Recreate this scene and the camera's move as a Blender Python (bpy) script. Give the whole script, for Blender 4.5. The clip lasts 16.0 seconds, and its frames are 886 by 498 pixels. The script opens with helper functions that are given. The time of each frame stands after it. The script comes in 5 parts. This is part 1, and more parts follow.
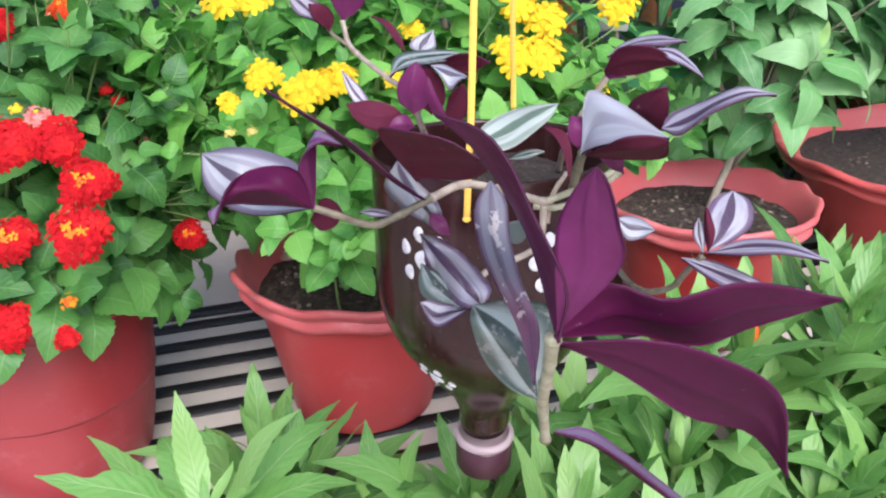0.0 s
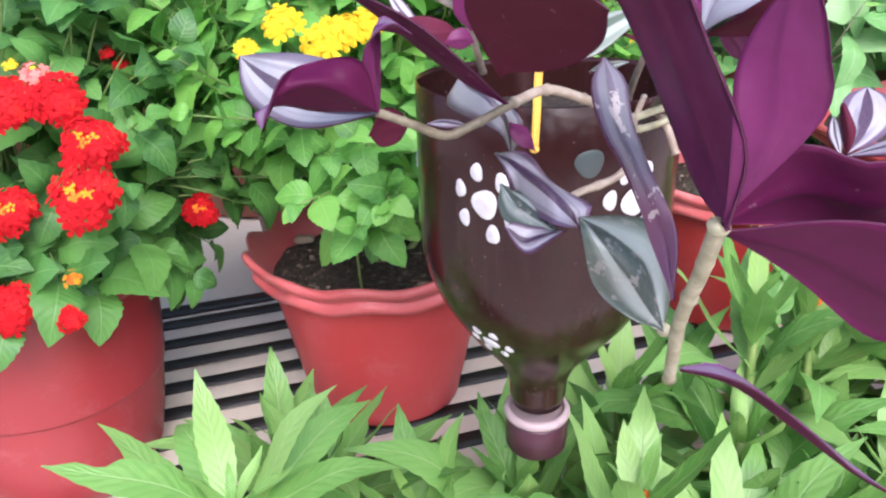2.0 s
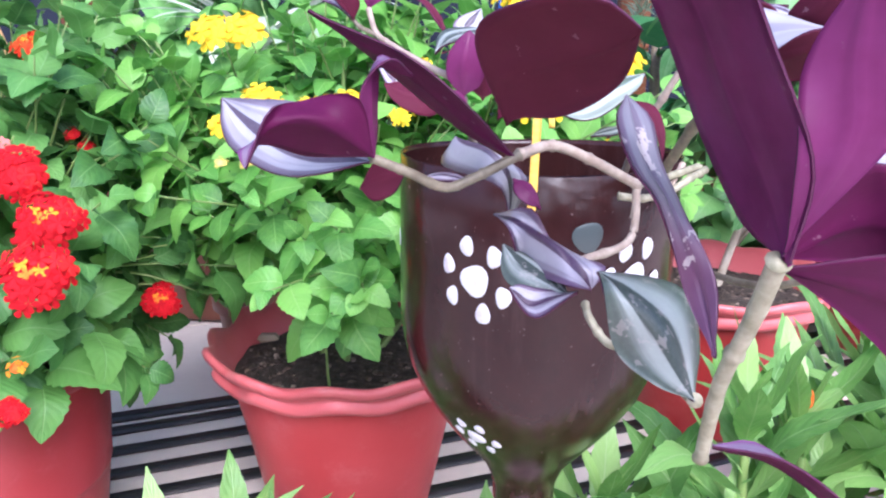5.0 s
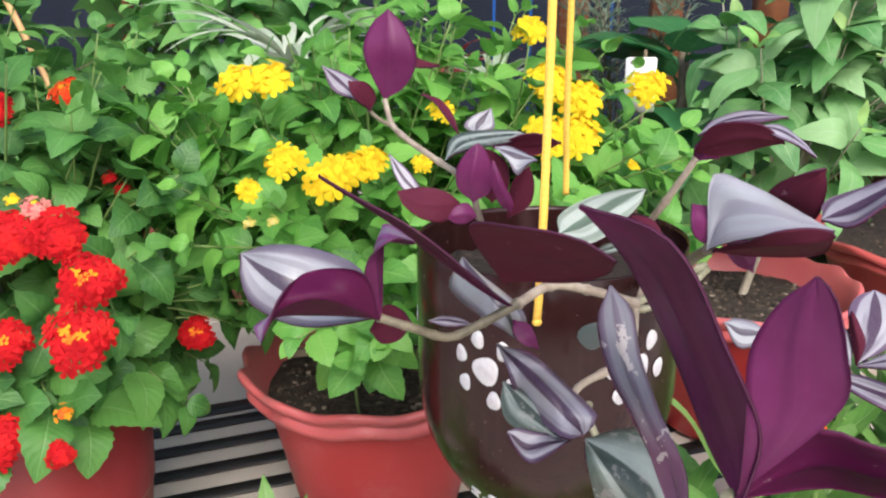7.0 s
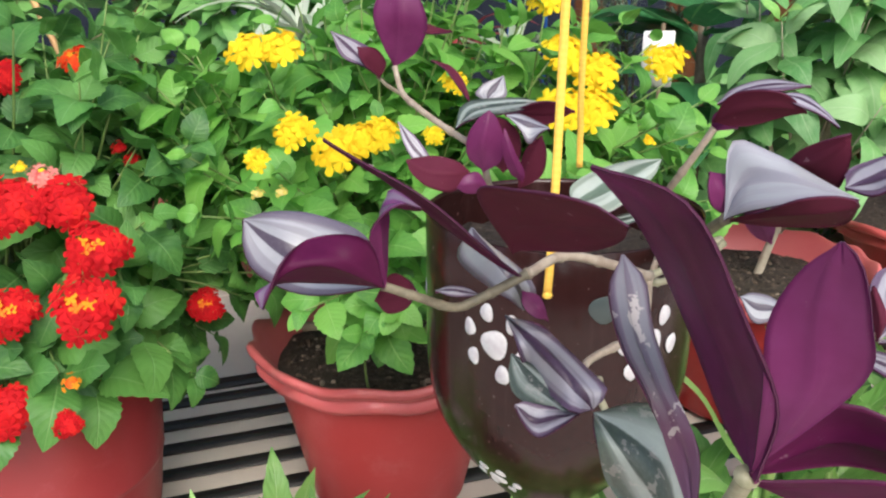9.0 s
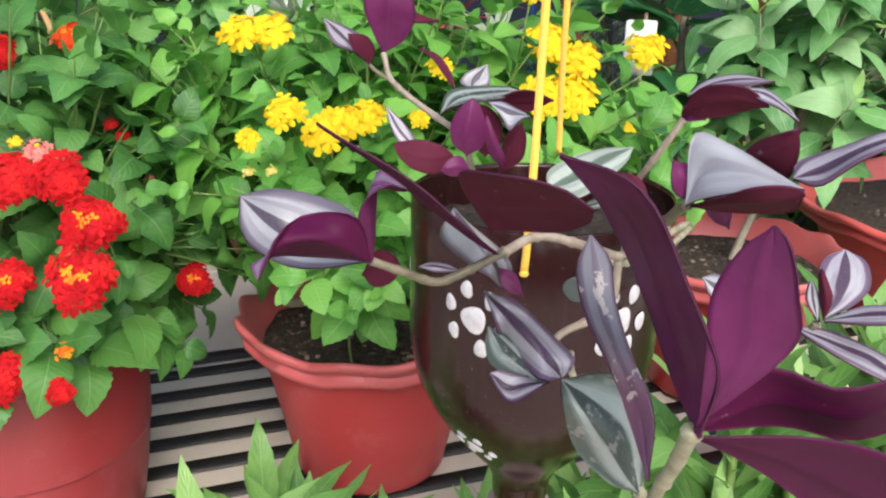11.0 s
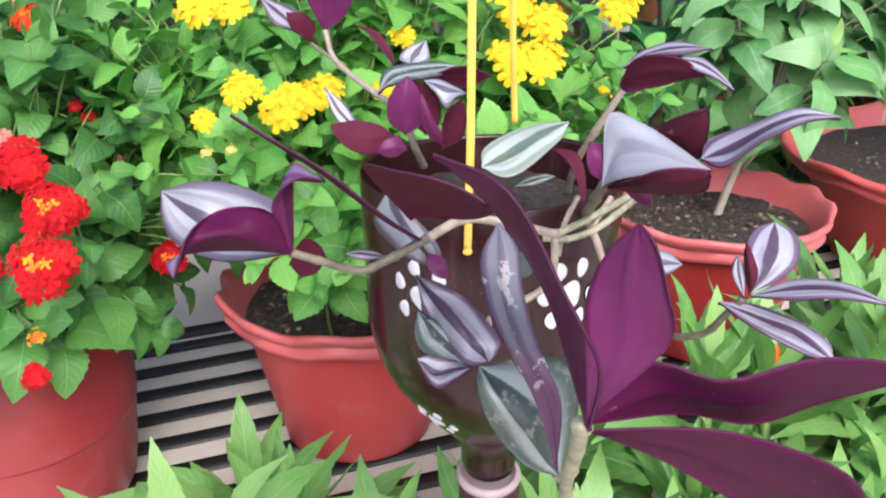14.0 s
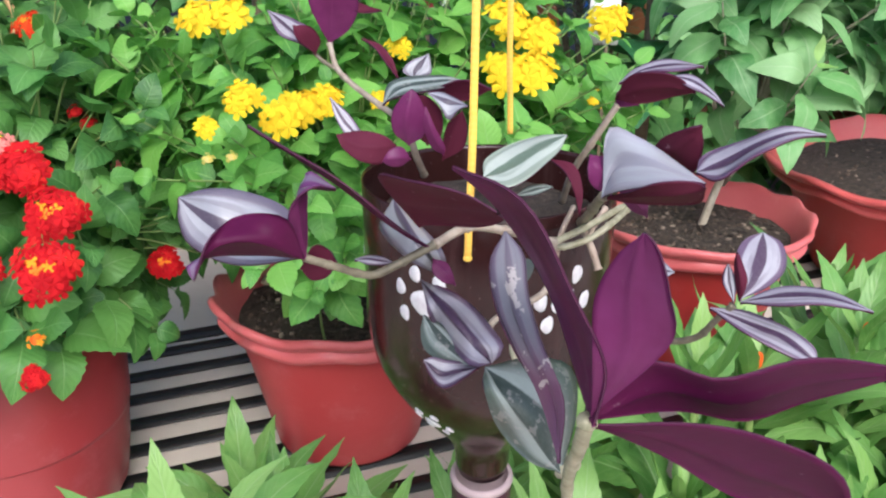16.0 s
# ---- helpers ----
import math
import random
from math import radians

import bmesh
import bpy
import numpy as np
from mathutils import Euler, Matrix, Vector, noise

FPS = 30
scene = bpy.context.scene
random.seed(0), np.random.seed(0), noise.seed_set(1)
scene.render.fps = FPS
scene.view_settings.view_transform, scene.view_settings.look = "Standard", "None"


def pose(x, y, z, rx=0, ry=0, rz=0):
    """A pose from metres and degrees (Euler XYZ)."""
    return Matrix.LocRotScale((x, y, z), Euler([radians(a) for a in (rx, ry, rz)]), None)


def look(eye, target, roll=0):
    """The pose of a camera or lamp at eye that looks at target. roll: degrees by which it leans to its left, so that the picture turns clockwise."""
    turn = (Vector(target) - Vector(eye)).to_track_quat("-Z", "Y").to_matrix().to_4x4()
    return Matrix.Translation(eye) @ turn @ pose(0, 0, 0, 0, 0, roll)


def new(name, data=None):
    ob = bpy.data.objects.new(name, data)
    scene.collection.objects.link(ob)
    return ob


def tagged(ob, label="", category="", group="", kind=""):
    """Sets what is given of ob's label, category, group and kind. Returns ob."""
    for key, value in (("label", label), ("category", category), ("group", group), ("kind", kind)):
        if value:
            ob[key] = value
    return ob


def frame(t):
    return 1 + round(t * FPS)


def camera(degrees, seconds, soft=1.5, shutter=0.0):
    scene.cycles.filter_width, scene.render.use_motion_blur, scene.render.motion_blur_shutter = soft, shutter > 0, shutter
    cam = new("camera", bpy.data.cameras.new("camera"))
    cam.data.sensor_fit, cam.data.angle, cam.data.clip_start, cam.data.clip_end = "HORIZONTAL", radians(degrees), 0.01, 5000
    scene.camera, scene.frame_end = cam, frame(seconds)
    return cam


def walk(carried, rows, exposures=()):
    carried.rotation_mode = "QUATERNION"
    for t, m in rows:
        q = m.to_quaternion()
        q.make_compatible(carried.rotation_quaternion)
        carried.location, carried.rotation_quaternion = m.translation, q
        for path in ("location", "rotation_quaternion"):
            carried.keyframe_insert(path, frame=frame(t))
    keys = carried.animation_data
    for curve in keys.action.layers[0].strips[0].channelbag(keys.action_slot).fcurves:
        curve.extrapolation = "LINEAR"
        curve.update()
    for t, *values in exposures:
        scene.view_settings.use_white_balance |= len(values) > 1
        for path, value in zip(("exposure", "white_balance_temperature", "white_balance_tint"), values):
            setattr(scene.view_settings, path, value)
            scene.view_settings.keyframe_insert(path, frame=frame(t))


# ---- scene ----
cam = camera(55.4, 16.0, soft=2.2)
PATH = [
    (0, (-0.0103, -0.3724, 0.8391), (-0.0245, 0.0837, 0.6347), -0.27),
    (0.5, (-0.0110, -0.3810, 0.8312), (-0.0203, 0.0725, 0.6209), -1.08),
    (1, (-0.0279, -0.3783, 0.8176), (-0.0357, 0.0748, 0.6063), -0.83),
    (1.5, (-0.0270, -0.3596, 0.8095), (-0.0459, 0.0912, 0.5940), -2.35),
    (2, (-0.0379, -0.3438, 0.7976), (-0.0472, 0.1149, 0.5988), -1.50),
    (2.5, (-0.0349, -0.3257, 0.7896), (-0.0422, 0.1378, 0.6024), -1.16),
    (3, (-0.0348, -0.3305, 0.7767), (-0.0482, 0.1373, 0.6006), -0.36),
    (3.5, (-0.0588, -0.3175, 0.7677), (-0.0602, 0.1539, 0.6009), -0.49),
    (4, (-0.0435, -0.3101, 0.7571), (-0.0221, 0.1681, 0.6126), 0.78),
    (4.5, (-0.0492, -0.3114, 0.7557), (-0.0200, 0.1690, 0.6201), -0.34),
    (5, (-0.0476, -0.3271, 0.7760), (-0.0330, 0.1545, 0.6424), 0.43),
    (5.2, (-0.0514, -0.3356, 0.7910), (-0.0410, 0.1471, 0.6611), -0.32),
    (7.5, (-0.0369, -0.3238, 0.8291), (-0.0476, 0.1481, 0.6642), -0.28),
    (8, (-0.0461, -0.3207, 0.8257), (-0.0587, 0.1501, 0.6579), -0.05),
    (8.5, (-0.0464, -0.3182, 0.8284), (-0.0567, 0.1500, 0.6532), -0.74),
    (9, (-0.0372, -0.3219, 0.8240), (-0.0527, 0.1476, 0.6530), -0.33),
    (11.5, (-0.0362, -0.3435, 0.8310), (-0.0410, 0.1217, 0.6480), 1.37),
    (12, (-0.0315, -0.3482, 0.8324), (-0.0413, 0.1163, 0.6477), 0.90),
    (12.5, (-0.0319, -0.3479, 0.8278), (-0.0478, 0.1113, 0.6305), 0.11),
    (13, (-0.0228, -0.3334, 0.8267), (-0.0421, 0.1145, 0.6054), -0.65),
    (13.5, (-0.0202, -0.3246, 0.8292), (-0.0312, 0.1248, 0.6105), -1.70),
    (14, (-0.0126, -0.3332, 0.8362), (-0.0237, 0.1228, 0.6315), -1.18),
    (14.5, (-0.0124, -0.3413, 0.8405), (-0.0129, 0.1141, 0.6339), -0.99),
    (15, (-0.0172, -0.3413, 0.8397), (-0.0137, 0.1197, 0.6464), -0.05),
    (15.5, (-0.0145, -0.3473, 0.8410), (-0.0186, 0.1116, 0.6425), -0.33),
    (16, (-0.0191, -0.3436, 0.8406), (-0.0200, 0.1143, 0.6397), -0.18),
]

LIGHTEN = [(0.0, 0.58, 5380, 12), (1.0, 0.76, 5560, 13), (2.0, 0.88, 5500, 17), (3.0, 1.05, 5270, 19), (4.5, 1.03, 5070, 23), (5.2, 1.14, 5170, 23), (7.5, 0.38, 5930, 6), (9.0, 0.42, 5930, 6), (12.0, 0.52, 5840, 7), (13.0, 0.72, 5640, 10), (14.5, 0.66, 5520, 11), (16.0, 0.48, 5560, 9)]
walk(cam, [(t, look(eye, target, roll)) for t, eye, target, roll in PATH], LIGHTEN)

# ---------------------------------------------------------------- light
SUN_EL, SUN_AZ = 44.0, 166.0
world = bpy.data.worlds.new("sky")
scene.world = world
world.use_nodes = True
wn = world.node_tree.nodes
sky = wn.new("ShaderNodeTexSky")
sky.sky_type = "NISHITA"
sky.sun_disc = False
sky.sun_elevation = radians(SUN_EL)
sky.sun_rotation = radians(SUN_AZ)
sky.air_density, sky.dust_density, sky.ozone_density = 1.0, 6.0, 0.6
wn["Background"].inputs[1].default_value = 0.185
world.node_tree.links.new(sky.outputs[0], wn["Background"].inputs[0])
sun_data = bpy.data.lights.new("sun", "SUN")
sun_data.energy, sun_data.angle, sun_data.color = 1.0, radians(35), (1.0, 0.95, 0.88)
sun = new("sun", sun_data)
a, e = radians(SUN_AZ), radians(SUN_EL)
SUN_DIR = Vector((math.sin(a) * math.cos(e), math.cos(a) * math.cos(e), math.sin(e)))
sun.matrix_world = look(SUN_DIR * 10, (0, 0, 0))

R = random.Random(7)

# ---------------------------------------------------------------- materials


def mat(name, color, rough=0.5, metal=0.0, spec=0.5):
    m = bpy.data.materials.new(name)
    m.use_nodes = True
    b = m.node_tree.nodes["Principled BSDF"]
    b.inputs["Base Color"].default_value = (*color, 1)
    b.inputs["Roughness"].default_value = rough
    b.inputs["Metallic"].default_value = metal
    b.inputs["Specular IOR Level"].default_value = spec
    return m


class Net:
    """Short hand for building a node tree."""

    def __init__(self, m):
        self.m, self.t = m, m.node_tree
        self.bsdf = self.t.nodes["Principled BSDF"]

    def node(self, kind, **values):
        n = self.t.nodes.new(kind)
        for k, v in values.items():
            n.inputs[k].default_value = v
        return n

    def link(self, a, b):
        self.t.links.new(a, b)

    def math(self, op, a, b=0.0):
        n = self.t.nodes.new("ShaderNodeMath")
        n.operation = op
        for s, v in zip(n.inputs, (a, b)):
            if isinstance(v, (int, float)):
                s.default_value = v
            else:
                self.link(v, s)
        return n.outputs[0]

    def noise(self, scale, detail=4.0, rough=0.6, coords="Object"):
        tc = self.t.nodes.new("ShaderNodeTexCoord")
        n = self.node("ShaderNodeTexNoise", Scale=scale, Detail=detail, Roughness=rough)
        self.link(tc.outputs[coords], n.inputs["Vector"])
        return n.outputs["Fac"]

    def ramp(self, fac, stops):
        n = self.t.nodes.new("ShaderNodeValToRGB")
        while len(n.color_ramp.elements) < len(stops):
            n.color_ramp.elements.new(0.5)
        for el, (p, c) in zip(n.color_ramp.elements, stops):
            el.position, el.color = p, (*c, 1)
        self.link(fac, n.inputs[0])
        return n.outputs[0]

    def mix(self, fac, a, b, mode="MIX"):
        n = self.t.nodes.new("ShaderNodeMix")
        n.data_type, n.blend_type = "RGBA", mode
        for s, v in ((n.inputs[0], fac), (n.inputs[6], a), (n.inputs[7], b)):
            if isinstance(v, (int, float)):
                s.default_value = v
            elif isinstance(v, tuple):
                s.default_value = (*v, 1)
            else:
                self.link(v, s)
        return n.outputs[2]

    def smooth(self, v, lo, hi):
        n = self.t.nodes.new("ShaderNodeMapRange")
        n.interpolation_type = "SMOOTHSTEP"
        self.link(v, n.inputs[0])
        n.inputs[1].default_value, n.inputs[2].default_value = lo, hi
        return n.outputs[0]

    def bump(self, height, strength=0.3, distance=0.001):
        n = self.node("ShaderNodeBump", Strength=strength, Distance=distance)
        self.link(height, n.inputs["Height"])
        self.link(n.outputs[0], self.bsdf.inputs["Normal"])

    def color(self, c):
        self.link(c, self.bsdf.inputs["Base Color"])

    def rough(self, r):
        self.link(r, self.bsdf.inputs["Roughness"])

    def translucent(self, c, fac):
        t = self.node("ShaderNodeBsdfTranslucent")
        self.link(c, t.inputs[0])
        mx = self.node("ShaderNodeMixShader")
        mx.inputs[0].default_value = fac
        self.link(self.bsdf.outputs[0], mx.inputs[1])
        self.link(t.outputs[0], mx.inputs[2])
        self.link(mx.outputs[0], self.t.nodes["Material Output"].inputs[0])

    def uv(self):
        n = self.t.nodes.new("ShaderNodeUVMap")
        s = self.t.nodes.new("ShaderNodeSeparateXYZ")
        self.link(n.outputs[0], s.inputs[0])
        return s.outputs[0], s.outputs[1]

    def random(self):
        return self.t.nodes.new("ShaderNodeObjectInfo").outputs["Random"]

    def island(self):
        return self.t.nodes.new("ShaderNodeNewGeometry").outputs["Random Per Island"]


def leaf_mat(name, dark, mid, light, vein, rough=0.45, trans=0.28, ribs=7.0, joined=False):
    """A green leaf: uv x runs along, uv y across with the midrib at 0.5."""
    m = mat(name, mid, rough)
    n = Net(m)
    u, v = n.uv()
    across = n.math("ABSOLUTE", n.math("SUBTRACT", v, 0.5))
    rnd = n.island() if joined else n.random()
    base = n.ramp(rnd, [(0.0, dark), (0.45, mid), (1.0, light)])
    blotch = n.noise(60.0)
    base = n.mix(n.smooth(blotch, 0.35, 0.75), base, n.mix(0.45, base, light))
    rib = n.math("FRACT", n.math("ADD", n.math("MULTIPLY", u, ribs), n.math("MULTIPLY", across, -4.0)))
    rib = n.math("ABSOLUTE", n.math("SUBTRACT", rib, 0.5))
    ribline = n.smooth(rib, 0.10, 0.0)
    midline = n.smooth(across, 0.035, 0.008)
    line = n.math("MAXIMUM", n.math("MULTIPLY", ribline, 0.22), n.math("MULTIPLY", midline, 0.8))
    col = n.mix(n.math("MULTIPLY", line, 0.6), base, vein)
    n.color(col)
    hgt = n.math("ADD", n.math("MULTIPLY", rib, 1.2), n.math("MULTIPLY", midline, -0.8))
    n.bump(n.math("ADD", hgt, n.math("MULTIPLY", blotch, 0.5)), 0.35, 0.0010)
    n.translucent(col, trans)
    return m


LANTANA = ((0.074, 0.220, 0.042), (0.145, 0.390, 0.062), (0.255, 0.53, 0.095), (0.34, 0.58, 0.17))
BASIL = ((0.078, 0.235, 0.062), (0.165, 0.385, 0.110), (0.320, 0.51, 0.235), (0.40, 0.55, 0.31))
BALSAM = ((0.090, 0.225, 0.048), (0.180, 0.375, 0.084), (0.285, 0.47, 0.135), (0.39, 0.53, 0.26))
M_lantana = leaf_mat("lantana_leaf", *LANTANA, ribs=8, trans=0.36)
M_lantana_rest = leaf_mat("lantana_leaf_rest", *LANTANA, ribs=8, joined=True, trans=0.36)
DEEP = ((0.042, 0.130, 0.031), (0.086, 0.240, 0.051), (0.175, 0.385, 0.082), (0.24, 0.43, 0.15))
M_deep = leaf_mat("deep_lantana_leaf", *DEEP, ribs=8, trans=0.34)
M_deep_rest = leaf_mat("deep_lantana_leaf_rest", *DEEP, ribs=8, joined=True, trans=0.34)
M_basil = leaf_mat("basil_leaf", *BASIL, ribs=6, rough=0.55)
M_basil_young = leaf_mat("young_basil_leaf", (0.20, 0.44, 0.09), (0.30, 0.54, 0.13), (0.42, 0.62, 0.22), (0.46, 0.62, 0.28), ribs=6, rough=0.5)
M_balsam = leaf_mat("balsam_leaf", *BALSAM, ribs=11, rough=0.4)
M_young = leaf_mat("young_balsam_leaf", (0.115, 0.275, 0.050), (0.185, 0.375, 0.080), (0.30, 0.48, 0.13), (0.40, 0.54, 0.25), ribs=9, rough=0.4)
M_far = leaf_mat("far_leaf", (0.075, 0.21, 0.060), (0.14, 0.34, 0.085), (0.24, 0.47, 0.13), (0.30, 0.50, 0.19), joined=True)
M_broad = leaf_mat("broad_leaf", (0.035, 0.14, 0.045), (0.05, 0.19, 0.06), (0.08, 0.25, 0.09), (0.12, 0.30, 0.12), rough=0.35)


def stem_mat(name, a, b, scale=120.0):
    m = mat(name, a, 0.55)
    n = Net(m)
    f = n.noise(scale)
    n.color(n.ramp(f, [(0.3, a), (0.7, b)]))
    n.bump(f, 0.4, 0.0006)
    return m


M_green_stem = stem_mat("green_stem", (0.13, 0.22, 0.05), (0.22, 0.30, 0.09))
M_wood_stem = stem_mat("woody_stem", (0.10, 0.07, 0.04), (0.22, 0.17, 0.10))
M_pale_stem = stem_mat("pale_bark", (0.35, 0.30, 0.22), (0.5, 0.45, 0.36))
M_spider_stem = stem_mat("spiderwort_stem", (0.10, 0.085, 0.055), (0.23, 0.20, 0.135), 230.0)
M_spider_stem_big = stem_mat("spiderwort_stem_old", (0.20, 0.19, 0.11), (0.42, 0.39, 0.27), 210.0)
M_dry_stem = stem_mat("spiderwort_stem_dry", (0.24, 0.17, 0.13), (0.46, 0.37, 0.29), 190.0)
M_spider_stem_pink = stem_mat("spiderwort_stem_pink", (0.23, 0.175, 0.135), (0.38, 0.32, 0.25), 230.0)


def striped_mat(name, band, dark, edge, rough=0.38, worn=0.0, blotch=150.0, fade=(0.80, 0.68)):
    """Upper side of a spiderwort leaf: two broad pale bands between a dark middle and duller margins."""
    m = mat(name, band, rough)
    n = Net(m)
    u, v = n.uv()
    across = n.math("MULTIPLY", n.math("ABSOLUTE", n.math("SUBTRACT", v, 0.5)), 2.0)
    wob = n.noise(70.0, 5.0)
    comb = n.t.nodes.new("ShaderNodeCombineXYZ")
    n.link(n.math("MULTIPLY", u, 0.9), comb.inputs[0])
    n.link(n.math("MULTIPLY", v, 4.2), comb.inputs[1])
    n.link(n.math("MULTIPLY", n.random(), 40.0), comb.inputs[2])
    streaks = n.node("ShaderNodeTexNoise", Scale=1.6, Detail=3.0, Roughness=0.5)
    n.link(comb.outputs[0], streaks.inputs["Vector"])
    st = streaks.outputs["Fac"]
    a = n.math("ADD", across, n.math("MULTIPLY", n.math("SUBTRACT", st, 0.5), 0.46))
    inner, outer = n.smooth(a, 0.17, 0.25), n.smooth(a, *fade)
    f = n.math("MULTIPLY", n.math("MULTIPLY", inner, outer), n.math("ADD", n.math("MULTIPLY", n.smooth(st, 0.34, 0.50), 0.40), 0.60))
    ground = n.mix(n.smooth(a, 0.25, 0.85), dark, edge)
    fleck = n.smooth(n.noise(900.0, 2.0), 0.35, 0.75)
    col = n.mix(f, ground, n.mix(n.smooth(wob, 0.35, 0.7), n.mix(0.22, band, edge), band))
    col = n.mix(n.math("MULTIPLY", fleck, 0.12), col, n.mix(0.5, band, dark))
    if worn > 0.5:
        col = n.mix(n.smooth(u, 0.62, 0.25), col, (0.108, 0.040, 0.085))
    if worn:
        spots = n.smooth(n.noise(blotch, 4.0, 0.7), 0.595 - 0.05 * worn, 0.62 - 0.05 * worn)
        col = n.mix(n.math("MULTIPLY", spots, worn), col, (0.42, 0.38, 0.36))
    n.color(col)
    n.rough(n.math("ADD", n.math("MULTIPLY", wob, 0.25), rough - 0.10))
    n.bump(n.math("ADD", n.math("MULTIPLY", st, 0.8), wob), 0.25, 0.0008)
    return m


def under_mat(name, a, b, rough=0.4, glow=0.14, sheen=0.18):
    m = mat(name, a, rough, spec=sheen)
    n = Net(m)
    u, v = n.uv()
    wob = n.noise(45.0, 4.0)
    across = n.math("ABSOLUTE", n.math("SUBTRACT", v, 0.5))
    col = n.ramp(wob, [(0.3, a), (0.75, b)])
    lines = n.math("SINE", n.math("MULTIPLY", v, 110.0))
    col = n.mix(n.math("MULTIPLY", n.smooth(across, 0.03, 0.0), 0.3), col, b)
    col = n.mix(n.math("MULTIPLY", n.smooth(lines, 0.3, 1.0), 0.03), col, b)
    speck = n.smooth(n.noise(330.0, 2.0), 0.72, 0.76)
    col = n.mix(n.math("MULTIPLY", speck, 0.35), col, (0.35, 0.22, 0.26))
    n.color(col)
    n.bump(n.math("ADD", n.math("MULTIPLY", lines, 0.012), wob), 0.25, 0.0008)
    n.translucent(col, glow)
    return m


TOPS = {
    "silver": striped_mat("silver_stripe", (0.33, 0.335, 0.365), (0.066, 0.050, 0.076), (0.125, 0.105, 0.142)),
    "maroon": striped_mat("silver_stripe_dark", (0.36, 0.36, 0.40), (0.05, 0.025, 0.05), (0.09, 0.05, 0.095)),
    "purple": striped_mat("violet_stripe", (0.15, 0.12, 0.17), (0.09, 0.02, 0.09), (0.12, 0.035, 0.12)),
    "green": striped_mat("green_stripe", (0.315, 0.355, 0.33), (0.036, 0.050, 0.042), (0.058, 0.078, 0.064), worn=0.30, fade=(0.78, 0.42)),
    "worn": striped_mat("worn_stripe", (0.17, 0.165, 0.19), (0.105, 0.085, 0.115), (0.095, 0.065, 0.10), worn=0.75, blotch=95.0),
    "violet": striped_mat("violet_silver_stripe", (0.34, 0.33, 0.37), (0.050, 0.024, 0.054), (0.100, 0.060, 0.108)),
    "pale": striped_mat("pale_stripe", (0.35, 0.355, 0.385), (0.27, 0.26, 0.30), (0.30, 0.29, 0.33)),
    "variegated": striped_mat("variegated_stripe", (0.42, 0.46, 0.41), (0.10, 0.14, 0.10), (0.22, 0.26, 0.21)),
}
UNDERS = {
    "silver": under_mat("violet_under", (0.085, 0.014, 0.046), (0.125, 0.026, 0.078)),
    "maroon": under_mat("maroon_under", (0.080, 0.0125, 0.0275), (0.106, 0.0180, 0.0385), 0.6, 0.12, 0.10),
    # The wide gap between the two purples paints violet sheen into the colour.
    "purple": under_mat("purple_under", (0.190, 0.023, 0.112), (0.320, 0.060, 0.222), 0.36, 0.60, 0.40),
    "green": under_mat("dull_under", (0.062, 0.014, 0.030), (0.090, 0.022, 0.045)),
    "worn": under_mat("worn_under", (0.08, 0.02, 0.05), (0.12, 0.04, 0.08)),
}

TOPS["plum"] = TOPS["purple"]
UNDERS["plum"] = under_mat("plum_under", (0.086, 0.0075, 0.046), (0.122, 0.0135, 0.070), 0.5, 0.30, 0.14)
UNDERS["pale"] = UNDERS["violet"] = UNDERS["silver"]
UNDERS["variegated"] = UNDERS["green"]
M_rim = mat("leaf_rim", (0.065, 0.016, 0.042), 0.7, spec=0.2)
M_bottle = mat("brown_plastic", (0.034, 0.011, 0.009), 0.3, spec=0.33)
n = Net(M_bottle)
f = n.noise(35.0, 6.0, 0.7)
tc = n.t.nodes.new("ShaderNodeTexCoord")
stretch = n.node("ShaderNodeMapping", Scale=(60.0, 60.0, 9.0))
n.link(tc.outputs["Object"], stretch.inputs["Vector"])
runs = n.node("ShaderNodeTexNoise", Scale=1.0, Detail=5.0, Roughness=0.65)
n.link(stretch.outputs[0], runs.inputs["Vector"])
streak = n.smooth(runs.outputs["Fac"], 0.50, 0.78)
speck = n.smooth(n.noise(420.0, 2.0), 0.70, 0.76)
base = n.ramp(f, [(0.3, (0.020, 0.0066, 0.0062)), (0.7, (0.033, 0.0105, 0.0098))])
base = n.mix(n.math("MULTIPLY", streak, 0.4), base, (0.105, 0.060, 0.060))
n.color(n.mix(n.math("MULTIPLY", speck, 0.2), base, (0.30, 0.25, 0.25)))
n.rough(n.math("ADD", n.math("MULTIPLY", f, 0.22), n.math("ADD", n.math("MULTIPLY", speck, 0.25), 0.07)))
n.bump(n.math("ADD", n.noise(14.0, 2.0), n.math("MULTIPLY", f, 0.25)), 0.35, 0.004)
M_ring = mat("milky_ring", (0.40, 0.30, 0.30), 0.35)
M_cap = mat("maroon_cap", (0.060, 0.016, 0.030), 0.35)
M_paint = mat("white_paint", (0.80, 0.77, 0.79), 0.6)
n = Net(M_paint)
f = n.noise(260.0, 5.0)
n.color(n.ramp(f, [(0.3, (0.58, 0.53, 0.56)), (0.55, (0.74, 0.72, 0.73))]))
n.bump(f, 0.5, 0.0006)
M_hole = mat("cloudy_sticker", (0.060, 0.078, 0.078), 0.35)
M_strap = mat("yellow_webbing", (0.80, 0.40, 0.035), 0.7)
n = Net(M_strap)
u, v = n.uv()
weave = n.math("ADD", n.math("SINE", n.math("MULTIPLY", u, 2600.0)), n.math("SINE", n.math("MULTIPLY", v, 25.0)))
n.color(n.mix(n.smooth(weave, -1.0, 1.5), (0.87, 0.52, 0.070), (0.90, 0.57, 0.095)))
